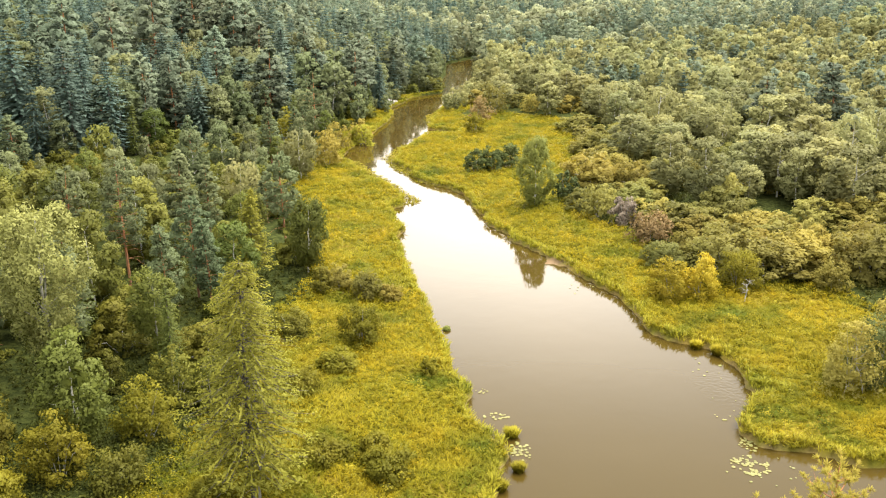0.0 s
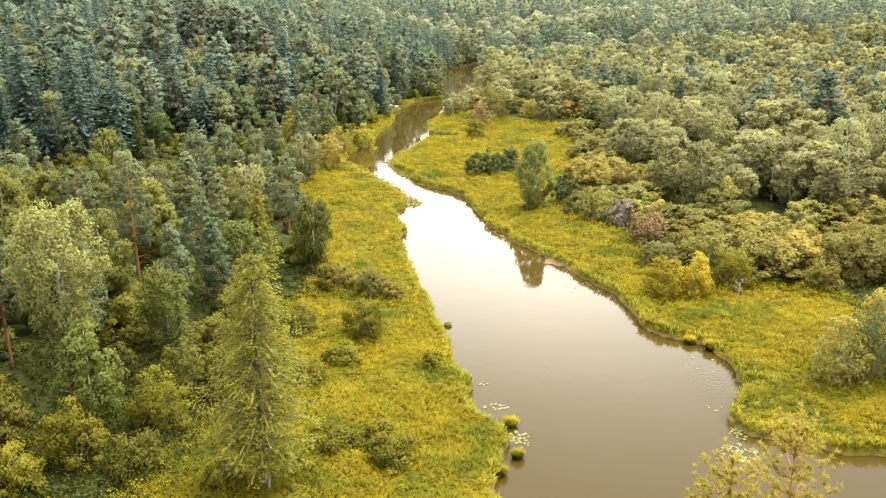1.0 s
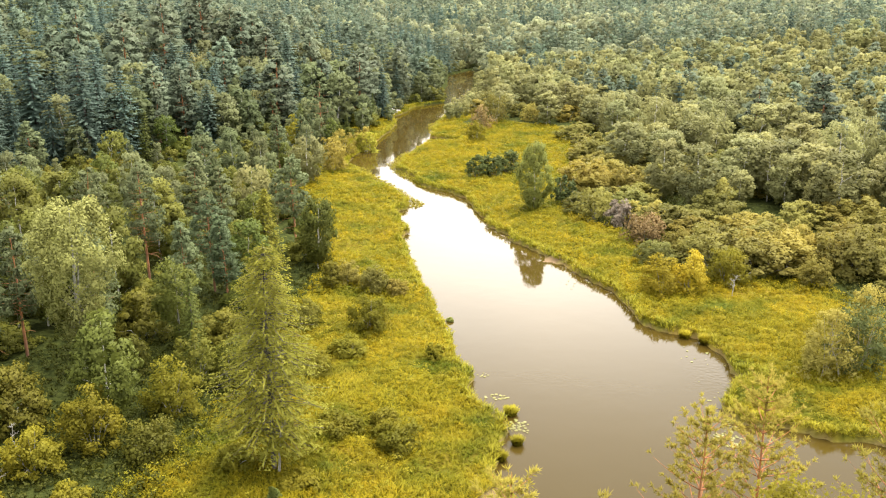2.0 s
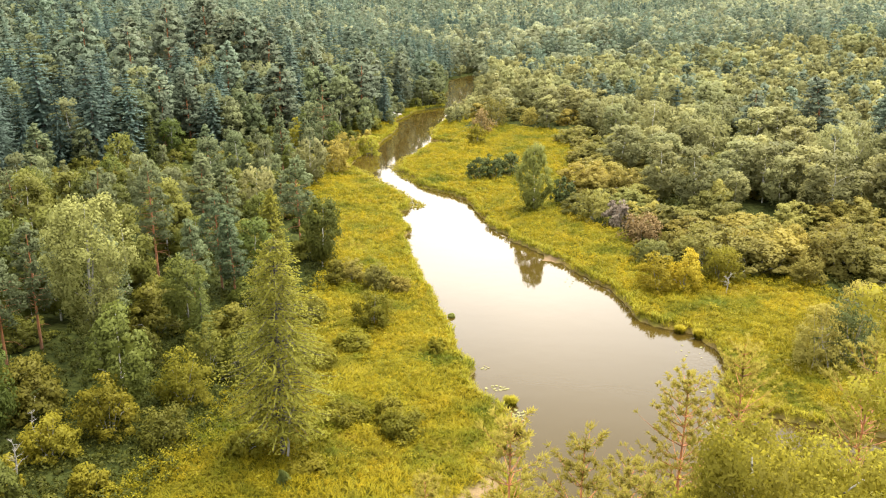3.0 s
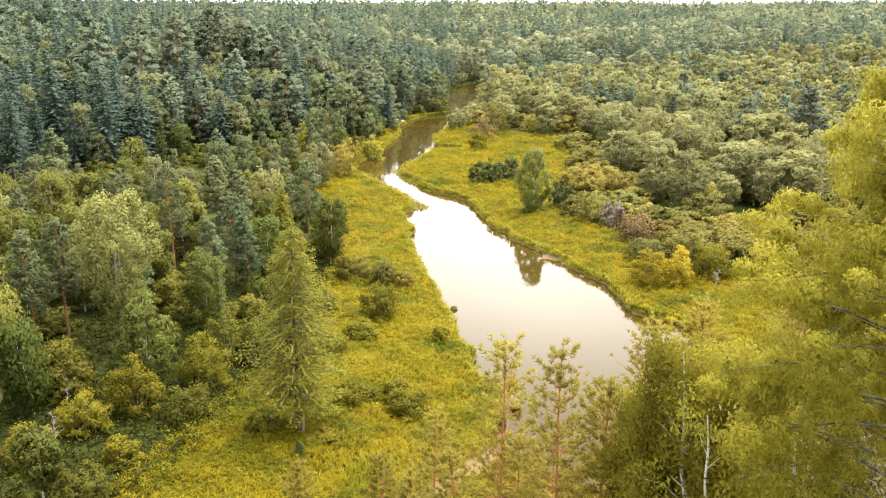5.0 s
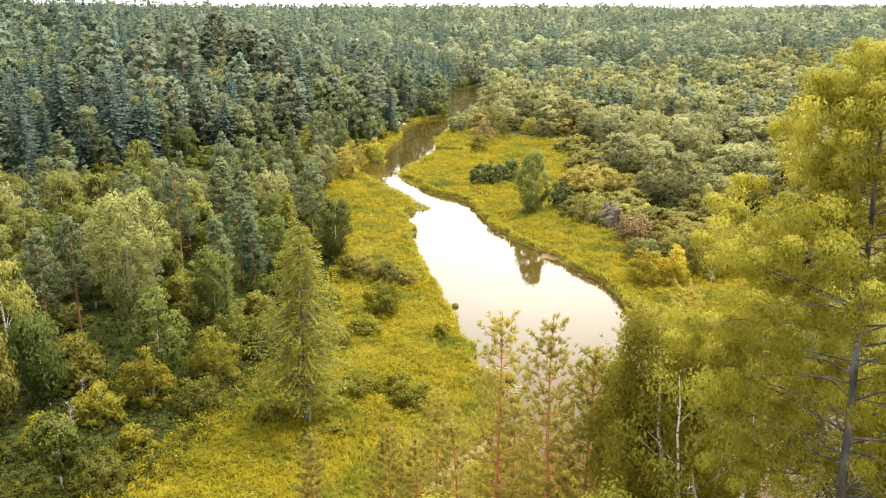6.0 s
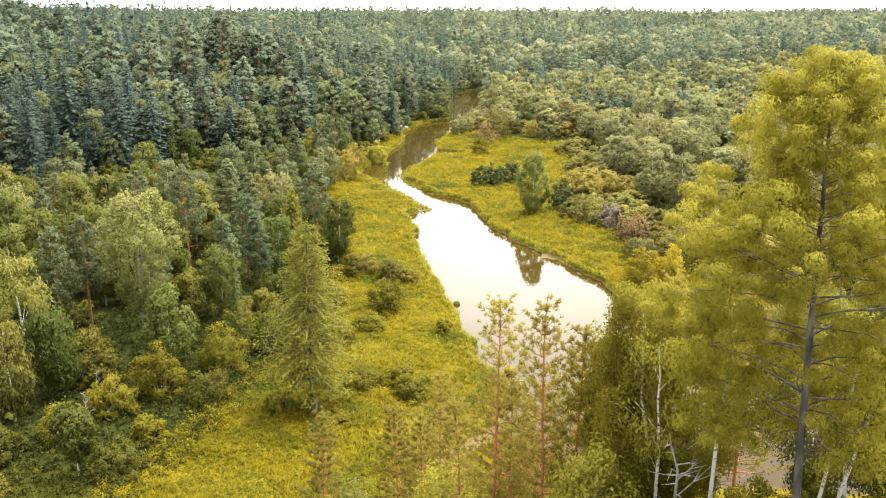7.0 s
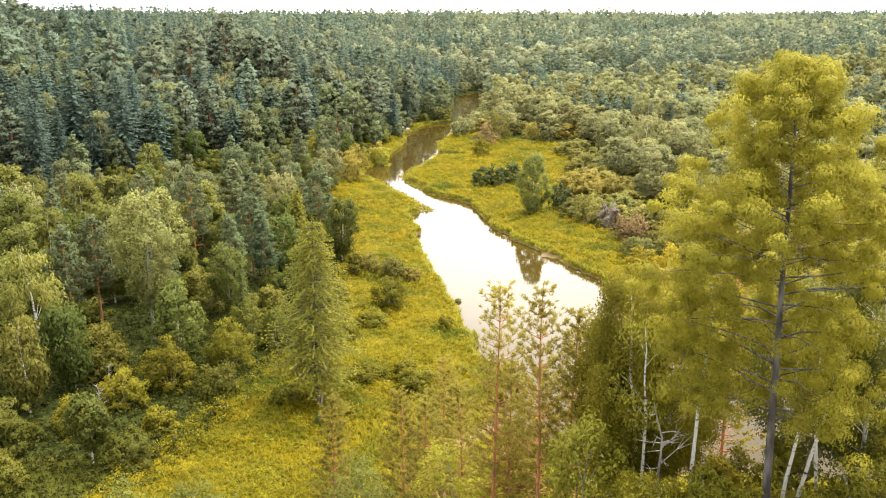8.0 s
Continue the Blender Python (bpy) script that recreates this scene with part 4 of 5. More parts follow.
def hero(i, kind, x, y, h, r, fine=1.0):
    rng = r_of(40, i)
    name, bark, green, text, cat = HERO_KINDS[kind]
    near = 1.0 if y < 150 else 0.62
    many = 2.2 if y < 135 else 1.0
    if kind in ("birch", "birchlet"):
        parts = lambda: make_broadleaf(rng, h, r, 0.14 if kind == "birch" else 0.3, int(80 * near), int(20 * many), 0.26 / near ** 0.5 / many ** 0.6, 0.5, 0.27 * r, core=(0.4 if y < 150 else 0.55) if kind == "birch" else 0.0, rings=(9, 12))
    elif kind == "olive":
        parts = lambda: make_broadleaf(rng, h, r, 0.06, 110, 60, 0.17, 0.9, 0.8, 8, 6, 0.4, 0.008, core=0.4, rings=(9, 9), tri=True)
    elif kind in ("weeping", "golden"):
        parts = lambda: make_broadleaf(rng, h, r, 0.14, 90, int(26 * many), 0.25 / many ** 0.6, 0.9, 0.32 * r)
    elif kind == "pine":
        parts = lambda: make_pine(rng, h, r, 0.36, int(46 * near), int(18 * many), 0.32 / near ** 0.5 / many ** 0.6, 0.85, inner=1, core=0.4)
    elif kind in ("spruce", "fir"):
        parts = lambda: make_spruce(rng, h, r, int(18 + 12 * near), 7, 8, min(0.42, 0.03 * h + 0.06), shoots=1, core=0.45, slim=0.6)
    elif kind == "pale":
        parts = lambda: make_spruce(rng, h, r, 34, 7, 9, 0.28, 0.15, 0.22, 0.15, shoots=2, limb_sides=3, power=0.7)
    elif kind == "bare":
        parts = lambda: make_bare(rng, h, r, 16)
    else:
        k = max(r, 1.2)
        parts = lambda: make_bush(rng, h, r, int(min(90, 28 + 20 * k) * near), int(22 * many), 0.22 / near ** 0.5 / many ** 0.6, 7, 0.26 * k, core=0.4 if y < 150 else 0.52, rings=(6, 13))
    if kind == "willow" and x < -15 and y < 150:
        green = WILLOW_LEAF
    group = "bushes beside the river" if cat in ("bush", "shrub") else ""
    return plant(name, ("hero", i), parts, (bark, green), text, cat, group, stand(x, y))


for i, (kind, x, y, h, r) in enumerate(HEROES):
    hero(i, kind, x, y, h, r)

# ---------------------------------------------------------------- woods that close the view
rng, X, Y = scattered(21, (-260, 50, 10, 420), 6.0)
LW, RS = left_woods(X, Y), river_side(X, Y)
hill_d = np.minimum((X + 25) * -0.79 + (Y - 285) * 0.612, np.interp(Y, [200, 286, 302, 336, 361, 374, 471], [-20, -17, -20, -13, -3, -5, -2]) - 2 - X)
count = {}
far_spots = []
for x, y, lw, rs, hd in zip(X, Y, LW, RS, hill_d):
    if rs < 3 or abs(x) > 0.56 * (y + 25) or y < 60 or (y < 227 and lw < 2) or (y >= 227 and hd < -14 and (rs < 6 or x > 0)):
        continue
    if taken(x, y):
        continue
    roll_die = rng.random()
    if hd > 0:
        kind = "spruce" if roll_die < 0.4 else "pine" if roll_die < 0.74 else "birch"
        h = rng.uniform(14, 23) if kind != "birch" else rng.uniform(12, 17)
        if rng.random() < 0.2:
            continue
        if y > 315 or hd > 60:
            far_spots.append((x, y, h, 0 if kind == "spruce" else 1 if kind == "pine" else 2))
            continue
        group = "trees on the wooded hillside"
    else:
        edge = min(max(lw, 0) / 22, 1) if y < 227 else 0.5
        if roll_die < 0.45 - 0.2 * edge:
            kind, h = "willow", rng.uniform(2.5, 5.5)
        elif roll_die < 0.72:
            kind, h = "birch", rng.uniform(6, 9) + 5 * edge
        elif roll_die < 0.84:
            kind, h = "aspen", rng.uniform(6, 9) + 4 * edge
        else:
            kind, h = ("pine", rng.uniform(8, 11) + 5 * edge) if roll_die < 0.94 else ("spruce", rng.uniform(7, 10) + 5 * edge)
        if -34 < hd < -4 and lw > 14:
            kind, h = ("willow", rng.uniform(3, 5.5)) if roll_die < 0.5 else ("birch", rng.uniform(4.5, 8))
        if (lw < 7 or y < 74) and y < 227 and kind != "willow":
            kind, h = "willow", rng.uniform(2.5, 5)
        group = "trees and bushes beside the meadow"
    put_kind(kind, x, y, h, group, rng, rng.uniform(1.1, 1.4) if hd > 0 else rng.uniform(0.95, 1.25), leaf=HAZED_HILL_BIRCH_LEAF if kind == "birch" and y > 150 else FIR_LEAF if kind == "spruce" and hd <= 0 else VALLEY_PINE_LEAF if kind == "pine" and hd <= 0 else None)
    count[kind] = count.get(kind, 0) + 1

rng, X, Y = scattered(22, (10, 95, 200, 430), 5.4)
SC, RS = scrub(X, Y), river_side(X, Y)
for x, y, sc, rs in zip(X, Y, SC, RS):
    if sc < 1.0 or rs < 4 or abs(x) > 0.56 * (y + 25) or taken(x, y):
        continue
    roll_die = rng.random()
    deep = sc / 40 + (y - 190) / 130 + (value_noise(x / 17, y / 17, 31) - 0.5) * 0.9
    if deep < 0.55:
        if roll_die < 0.32:
            continue
        kind, h, group = "willow", rng.uniform(3.0, 5.8), "willow bushes on the flood plain"
    elif rng.random() < 0.36:
        continue
    elif deep < 1.5:
        kind = "willow" if roll_die < 0.3 else "birch" if roll_die < 0.8 else "aspen"
        h, group = (rng.uniform(4, 6.5) if kind == "willow" else rng.uniform(9, 14.5)), "birches behind the willows"
    else:
        kind = "birch" if roll_die < 0.5 else "aspen" if roll_die < 0.68 else "pine" if roll_die < 0.86 else "spruce"
        h, group = rng.uniform(10, 16), "mixed wood beyond the flood plain"
        if y > 235:
            far_spots.append((x, y, h, 2 if kind in ("birch", "aspen") else 1 if kind == "pine" else 0))
            continue
    if count.get(kind, 0) >= 300:
        far_spots.append((x, y, h, 2 if kind != "pine" else 1))
        continue
    put_kind(kind, x, y, h, group, rng, rng.uniform(1.05, 1.45) if kind == "willow" else rng.uniform(1.15, 1.5), leaf={"birch": HAZED_WARM_BIRCH_LEAF, "aspen": HAZED_WARM_BIRCH_LEAF, "willow": WARM_WILLOW_LEAF}.get(kind))
    count[kind] = count.get(kind, 0) + 1


# bushes along the far reaches of the river
rng, X, Y = scattered(24, (-45, 290, 90, 560), 4.2)
RS = river_side(X, Y)
far_spots += [(x, y, rng.uniform(3.0, 6.5), 2) for x, y, rs in zip(X, Y, RS) if 1.0 < rs < 8.0]


def forest_of(name, label, spots, makers, mats, seed):
    """Far woods: many trees in one mesh for each kind of leaf; each tree carries a number of its own for its tone."""
    rng = np.random.default_rng(seed)
    spots = np.array(spots)
    z = ground_height(spots[:, 0], spots[:, 1])
    for kind, (maker, own, mat) in enumerate(zip(makers, (18.0, 16.0, 13.0), mats)):
        protos = [maker(k)["crown"] for k in range(3)]
        pick = spots[:, 3] == kind
        sp, zz = spots[pick], z[pick]
        if not len(sp):
            continue
        vs, ns, fs, tones, total = [], [], [], [], 0
        for i, ((x, y, h, _), z0) in enumerate(zip(sp, zz)):
            v, f, nv = protos[i % 3]
            a, s = rng.uniform(0, 6.28), h / own
            w = s * rng.uniform(1.1, 1.55)
            c, sn = np.cos(a), np.sin(a)
            vs.append(np.column_stack([(v[:, 0] * c - v[:, 1] * sn) * w + x, (v[:, 0] * sn + v[:, 1] * c) * w + y, v[:, 2] * s + z0 - 0.2]))
            ns.append(np.column_stack([nv[:, 0] * c - nv[:, 1] * sn, nv[:, 0] * sn + nv[:, 1] * c, nv[:, 2]]))
            fs.append(f + total)
            tones.append(np.full(len(v), rng.random(), np.float32))
            total += len(v)
        me = mesh_of(name[kind], np.concatenate(vs), np.concatenate(fs), mat, False, np.concatenate(ns))
        me.attributes.new("own", "FLOAT", "POINT").data.foreach_set("value", np.concatenate(tones))
        tagged(new(name[kind], me), label[kind], "woods", kind="stuff")


LABELS = ("dark spruce wood on the far hills", "grey-green pine wood on the far hills", "pale olive birch wood on the far hills")
mid_makers = (lambda k: make_spruce(r_of(11, k), 18, 3.2, 18, 8, 4, 0.5, 0.22, power=0.7, core=0.4, rings=(7, 6), tri=True), lambda k: make_pine(r_of(12, k), 16, 2.9, 0.2, 36, 7, 0.5, 0.95, cone=0.6, inner=1, core=0.4, rings=(7, 7), tri=True),
              lambda k: make_broadleaf(r_of(13, k), 13, 2.9, 0.1, 34, 10, 0.52, 0.5, 0.8, limbs=1, core=0.42, rings=(7, 7), tri=True))
for seed, leaf, spots in ((5, HAZED_HILL_BIRCH_LEAF, [p for p in far_spots if p[0] < 0]), (6, HAZED_WARM_BIRCH_LEAF, [p for p in far_spots if p[0] >= 0])):
    forest_of(("spruce_wood", "pine_wood", "birch_wood"), LABELS, spots, mid_makers, (HAZED_SPRUCE_LEAF, HAZED_PINE_LEAF, leaf), seed)


def far_woods(seed, y0, y1, step, names, makers):
    rng, X, Y = scattered(seed, (-0.62 * y1, y0, 0.62 * y1, y1), step, 0.45)
    keep = (np.abs(X) < 0.57 * (Y + 30)) & (river_side(X, Y) > 2.5)
    bank = river_side(X, Y) < 30
    patch = value_noise(X / 60, Y / 60, 41) + rng.uniform(-0.35, 0.35, X.size) + np.where(X > 0, 0.12, -0.2)
    spots = [(x, y, (rng.uniform(16, 21) if b and y > 460 else rng.uniform(9, 21) if p < 0.62 else rng.uniform(8, 16)), 0 if p < 0.3 else 1 if p < 0.66 else 2) for x, y, p, b in zip(X[keep], Y[keep], patch[keep], bank[keep])]
    forest_of(names, LABELS, spots, makers, (HAZED_SPRUCE_LEAF, HAZED_PINE_LEAF, HAZED_BIRCH_LEAF), seed + 1)


near_far_makers = (lambda k: make_spruce(r_of(20, k), 18, 3.6, 13, 7, 2, 0.78, 0.22, power=0.7, core=0.45, rings=(6, 6), tri=True), lambda k: make_pine(r_of(21, k), 16, 3.4, 0.2, 22, 9, 0.58, 1.05, dead=0, cone=0.5, core=0.45, rings=(5, 6), tri=True),
                   lambda k: make_broadleaf(r_of(22, k), 13, 3.2, 0.1, 24, 9, 0.56, 0.4, 0.95, limbs=1, core=0.45, rings=(6, 6), tri=True))
far_makers = (lambda k: make_spruce(r_of(14, k), 18, 4.6, 8, 6, 1, 1.5, core=0.55, rings=(5, 5), tri=True), lambda k: make_pine(r_of(15, k), 16, 4.6, 0.12, 13, 5, 1.0, 1.3, dead=0, cone=0.5, core=0.55, rings=(4, 5), tri=True),
              lambda k: make_broadleaf(r_of(16, k), 13, 4.4, 0.1, 13, 5, 1.0, 0.4, 1.3, limbs=1, core=0.55, rings=(5, 5), tri=True))
last_makers = (lambda k: make_spruce(r_of(17, k), 18, 6.0, 5, 5, 1, 2.4, power=0.6, core=0.7, rings=(4, 4), tri=True), lambda k: make_pine(r_of(18, k), 16, 6.4, 0.1, 7, 3, 1.9, 1.7, dead=0, core=0.7, rings=(3, 5), tri=True),
               lambda k: make_broadleaf(r_of(19, k), 13, 6.2, 0.05, 7, 3, 1.9, 0.2, 1.8, limbs=1, core=0.7, rings=(3, 5), tri=True))
far_woods(51, 425, 640, 8.8, ("spruce_wood", "pine_wood", "birch_wood"), near_far_makers)
far_woods(53, 640, 1150, 13.0, ("spruce_wood", "pine_wood", "birch_wood"), far_makers)
far_woods(55, 1150, 2500, 22.0, ("spruce_wood", "pine_wood", "birch_wood"), last_makers)

# ---------------------------------------------------------------- the two lone trees of the near bank
plant("larch_tree", "lone_larch", lambda: make_spruce(r_of(60, 1), 19.6, 5.7, 40, 8, 14, 0.22, 0.24, 0.15, 0.14, 8, 3, 0.5, 4, 0.32, 0.42, 0.25, (14, 12)), (LARCH_BARK, PALE_LARCH_LEAF),
      "tall lone larch, pale green, in the yellow meadow", "larch", "", stand(-14.2, 77.2))
plant("dead_tree", "lone_snag", lambda: make_bare(r_of(60, 5), 5.5, 2.2, 14, 0.06), (GREY_WOOD, GREY_WOOD), "bleached dead branches at the foot of a larch", "dead tree", "", stand(-13.7, 76.6))
plant("aspen_tree", "lone_aspen", lambda: make_broadleaf(r_of(60, 2), 19.6, 4.5, 0.26, 170, 100, 0.15, 0.15, 1.0, 18, 8, 0.66, 0.012, True), (ASPEN_BARK, ASPEN_LEAF),
      "tall pale yellow-green aspen with a forked grey trunk", "aspen", "", stand(-37.2, 95.0))


# ---------------------------------------------------------------- the trees on the slope below the camera
def make_larch(rng, h=14.9, r=4.7, limbs=100, along=9, count=340, size=0.05, low=0.24):
    """A broad larch: separate limbs that carry tufts of needles; the limbs come as parts of their own."""
    path = trunk_path(rng, h, 0.06, 12, -0.03)
    rad = 0.0082 * h * (1 - path[:, 2] / h) ** 0.8 + 0.015
    parts = {"trunk": tube(path, rad, 10)}
    cs, cr = [], []
    for i in range(limbs):
        u = low + (0.985 - low) * ((i + rng.random()) / limbs) ** 0.9
        a = i * 2.399 + rng.uniform(-0.5, 0.5)
        if np.sin(a) < -0.35 and u < 0.62 and rng.random() < 0.65:
            continue
        L = r * min(1.0, 0.6 + 1.5 * (u - low)) * (1 - ((u - low) / (1 - low)) ** 1.9) ** 0.75 * rng.uniform(0.72, 1.15) + 0.25
        out = np.array([np.cos(a), np.sin(a), 0])
        s = np.linspace(0, 1, 6)
        rise = rng.uniform(0.05, 0.25) + 0.35 * u
        b0 = on_path(path, np.array([u * h]))[0]
        q = b0 + out * (s * L)[:, None]
        q[:, 2] += rise * L * s - 0.22 * L * s ** 2.2
        q[1:, :2] += rng.normal(0, 0.05 * L, (5, 2))
        w = 0.008 + 0.0075 * L * (1.2 - u)
        parts["limb.%03d" % i] = tube(q, w * (1.1 - s), 5)
        n = max(3, int(along * L / r + 1.0))
        t = rng.uniform(0.28, 1.02, n)
        side = np.array([-np.sin(a), np.cos(a), 0])
        c = np.column_stack([np.interp(t, s, q[:, k]) for k in range(3)]) + side * (rng.uniform(-0.32, 0.32, n) * L * (1.15 - t))[:, None]
        c[:, 2] += rng.uniform(-0.45, 0.3, n)
        cs.append(c)
        cr.append(rng.uniform(0.26, 0.55, n))
    cs, cr = np.concatenate(cs), np.concatenate(cr)
    parts["crown"] = clump_cloud(rng, cs, cr, count, size, 0.5, 0.85, 0.45, None, 0.3, True)
    return parts


def limbed(name, key, parts, mats, label, category, m):
    """A near tree whose limbs are parts of their own."""
    ob = new(name)
    for part_name, (v, f, *n) in parts.items():
        plain = part_name.split(".")[0]
        child = new(plain, mesh_of(plain, v, f, mats[1] if plain == "crown" else mats[0], plain != "crown", n[0] if n else None))
        child.parent = ob
    ob.matrix_basis = m
    return tagged(ob, label, category)


limbed("larch_tree", "slope_larch", make_larch(r_of(61, 1)), (LARCH_BARK, LARCH_LEAF), "big golden green larch with a grey-brown trunk on the slope", "larch", stand(10.15, 21.4, z=23.3))

NEAR_PINES = [(1.6, 31.5, 28.4, 2.2), (3.5, 29.2, 28.9, 2.0), (4.6, 28.7, 28.2, 1.6), (8.6, 39.1, 26.2, 2.6), (11.5, 41.0, 26.4, 2.5), (13.6, 36.0, 28.4, 2.6),
              (-0.8, 40.0, 21.4, 2.0), (-2.8, 38.0, 20.4, 1.7), (-6.6, 37.0, 20.6, 1.6), (6.2, 35.5, 24.6, 2.2), (0.4, 36.0, 21.8, 1.9), (2.5, 32.4, 24.4, 2.0), (-1.4, 34.6, 21.6, 1.9), (4.0, 33.6, 23.6, 2.1)]
for i, (x, y, top, r) in enumerate(NEAR_PINES):
    z0 = float(ground_height(np.array([x]), np.array([y]))[0])
    plant("pine_tree", ("slope_pine", i), lambda: make_young_pine(r_of(62, i), top - z0, r * 1.15, 0.42 if i < 3 else 0.25, int(2.0 * (top - z0)), 13, 18 if i < 3 else 24, 0.085), (PINE_BARK, GOLD_PINE_LEAF),
          "slender golden green pine with a thin orange trunk on the slope", "pine", "pines on the slope", stand(x, y))

NEAR_BIRCHES = [(7.1, 26.4, 30.4, 1.9), (8.3, 27.6, 30.2, 2.2), (6.5, 28.2, 28.2, 1.3), (9.4, 29.2, 28.8, 2.4), (14.6, 24.4, 31.5, 2.8), (13.4, 27.0, 30.0, 2.6), (16.5, 27.5, 31.0, 2.8)]
for i, (x, y, top, r) in enumerate(NEAR_BIRCHES):
    z0 = float(ground_height(np.array([x]), np.array([y]))[0])
    plant("birch_tree", ("slope_birch", i), lambda: make_broadleaf(r_of(63, i), top - z0, r, 0.2, 130, 240, 0.042, 0.9, 0.6, 18, 8, 0.5, 0.009, i == 1, 0.6, tri=True), (BIRCH_BARK, OLIVE_GOLD_LEAF if i < 4 else BIRCH_LEAF),
          "slender birch with a white trunk and hanging golden leaves" if i < 4 else "green birch with a white trunk on the slope", "birch", "birches on the slope", stand(x, y))

# thin leaning birch trunks with few leaves, and a dead one
for i, (x, y, h, lean, turn) in enumerate([(8.3, 23.6, 8.4, 0.02, 0.3), (11.0, 22.2, 7.2, 0.06, 0.0), (11.6, 22.4, 7.2, 0.2, 0.2), (12.8, 23.6, 7.6, 0.1, 2.0), (6.9, 24.9, 8.0, 0.02, 1.0)]):
    plant("birch_tree", ("thin_birch", i), lambda: make_broadleaf(r_of(64, i), h, 1.4, 0.45, 30, 60, 0.055, 0.9, 0.55, 8, 8, 0.55, 0.008, False, 0.35, lean), (BIRCH_BARK, LARCH_LEAF),
          "thin leaning birch with a white trunk", "birch", "birches on the slope", stand(x, y, 1.0, turn))
plant("dead_birch", "dead_birch", lambda: make_bare(r_of(65, 1), 4.6, 1.4, 13, -0.06, 8, 0.012), (GREY_WOOD, GREY_WOOD), "dead white birch stump with bare forked twigs", "dead tree", "", stand(7.1, 23.9))

for i, (kind, x, y, h, r) in enumerate([("gold", 12.6, 20.2, 2.2, 1.4), ("gold", 8.4, 21.4, 1.5, 1.1), ("yellow", 6.2, 25.2, 2.6, 1.1), ("gold", 15.0, 21.4, 2.6, 1.6), ("amber", 10.5, 24.9, 2.2, 1.2), ("yellow", 9.2, 23.4, 1.6, 0.9), ("gold", 6.4, 22.0, 1.8, 1.2), ("amber", 12.2, 24.4, 2.2, 1.1)]):
    name, bark, green, text, cat = HERO_KINDS[kind]
    plant(name, ("slope_bush", i), lambda: make_bush(r_of(66, i), h, r, 40, 80, 0.06, 7, 0.32 * r), (bark, green), "leafy yellow-green bush on the slope", "bush", "bushes on the slope", stand(x, y))

YOUNG_TREES = [(4.4, 24.0, 25.6, 1.7), (0.2, 33.0, 20.3, 1.8), (2.6, 33.8, 19.6, 1.6), (-13.0, 27.5, 20.8, 2.2), (-10.2, 29.5, 19.9, 1.9), (-4.6, 34.5, 19.0, 1.7)]
for i, (x, y, top, r) in enumerate(YOUNG_TREES):
    z0 = float(ground_height(np.array([x]), np.array([y]))[0])
    plant("aspen_tree", ("young_tree", i), lambda: make_broadleaf(r_of(70, i), top - z0, r, 0.3, 70, 70, 0.07, 0.3, 0.6, 10, 7, 0.6, 0.01), (ASPEN_BARK, YOUNG_LEAF if i < 3 else OLIVE_LEAF),
          "young aspen with yellow-green leaves on the slope", "aspen", "young aspens on the slope", stand(x, y))


# ---------------------------------------------------------------- meadow, herbs, banks
def tufts(rng, x, y, z, height, width, blades, slim=0.3):
    """Blades that lean out from each place."""
    n = len(x)
    a = rng.uniform(0, 2 * np.pi, (n, blades))
    out = np.stack([np.cos(a), np.sin(a), np.zeros_like(a)], -1)
    hh = (height[:, None] * rng.uniform(0.6, 1.15, (n, blades)))[..., None]
    ww = (width[:, None] * rng.uniform(0.5, 1.0, (n, blades)))[..., None]
    base = np.stack([x, y, z - 0.08], -1)[:, None, :] + out * ww * 0.25
    side = np.stack([-out[..., 1], out[..., 0], np.zeros_like(a)], -1) * ww * slim
    up = np.array([0, 0, 1.0])
    mid, tip = base + up * hh * 0.62 + out * ww * 0.35, base + up * hh * 0.95 + out * ww * 1.0
    v = np.stack([base, mid - side, tip, mid + side], 2)
    n = np.repeat(unit(out * 0.4 + up + rng.normal(0, 0.24, out.shape)).reshape(-1, 3), 4, axis=0)
    return v.reshape(-1, 3), n


def stuff(name, verts, mat, label, category):
    verts, normals = verts
    tagged(new(name, mesh_of(name, verts, np.arange(len(verts)).reshape(-1, 4), mat, False, normals)), label, category, kind="stuff")


TRAIL = [(5.5, 75), (2.5, 71.5), (0.5, 69), (-1.5, 65), (-1.0, 58), (1.5, 50)]


def meadow_spots(seed, box, step):
    rng, x, y = scattered(seed, box, step, 0.48)
    ok = (river_side(x, y) > 0.15) & (line_distance(x, y, TRAIL) > 0.9) & (left_woods(x, y) < 2.5) & (scrub(x, y) < 1.5) & (np.abs(x) < 0.56 * (y + 25))
    x, y = x[ok], y[ok]
    return rng, x, y, ground_height(x, y)


vs = []
for seed, box, step, blades, tall in ((71, (-34, 50, 60, 112), 0.55, 6, 0.5), (70, (-34, 112, 60, 142), 0.68, 5, 0.5), (72, (-34, 142, 60, 180), 0.8, 4, 0.5), (73, (-40, 180, 50, 335), 1.05, 5, 0.5)):
    rng, x, y, z = meadow_spots(seed, box, step)
    lush = value_noise(x / 2.3, y / 2.3, 61) * 0.6 + value_noise(x / 8, y / 8, 62) * 0.6
    vs.append(tufts(rng, x, y, z, tall * (0.15 + 1.25 * lush), np.full(len(x), step * 1.15), blades * 2 - 1, 0.1))
stuff("meadow_grass", [np.concatenate(part) for part in zip(*vs)], GRASS_LEAF, "tall yellow-green meadow grass", "grass")

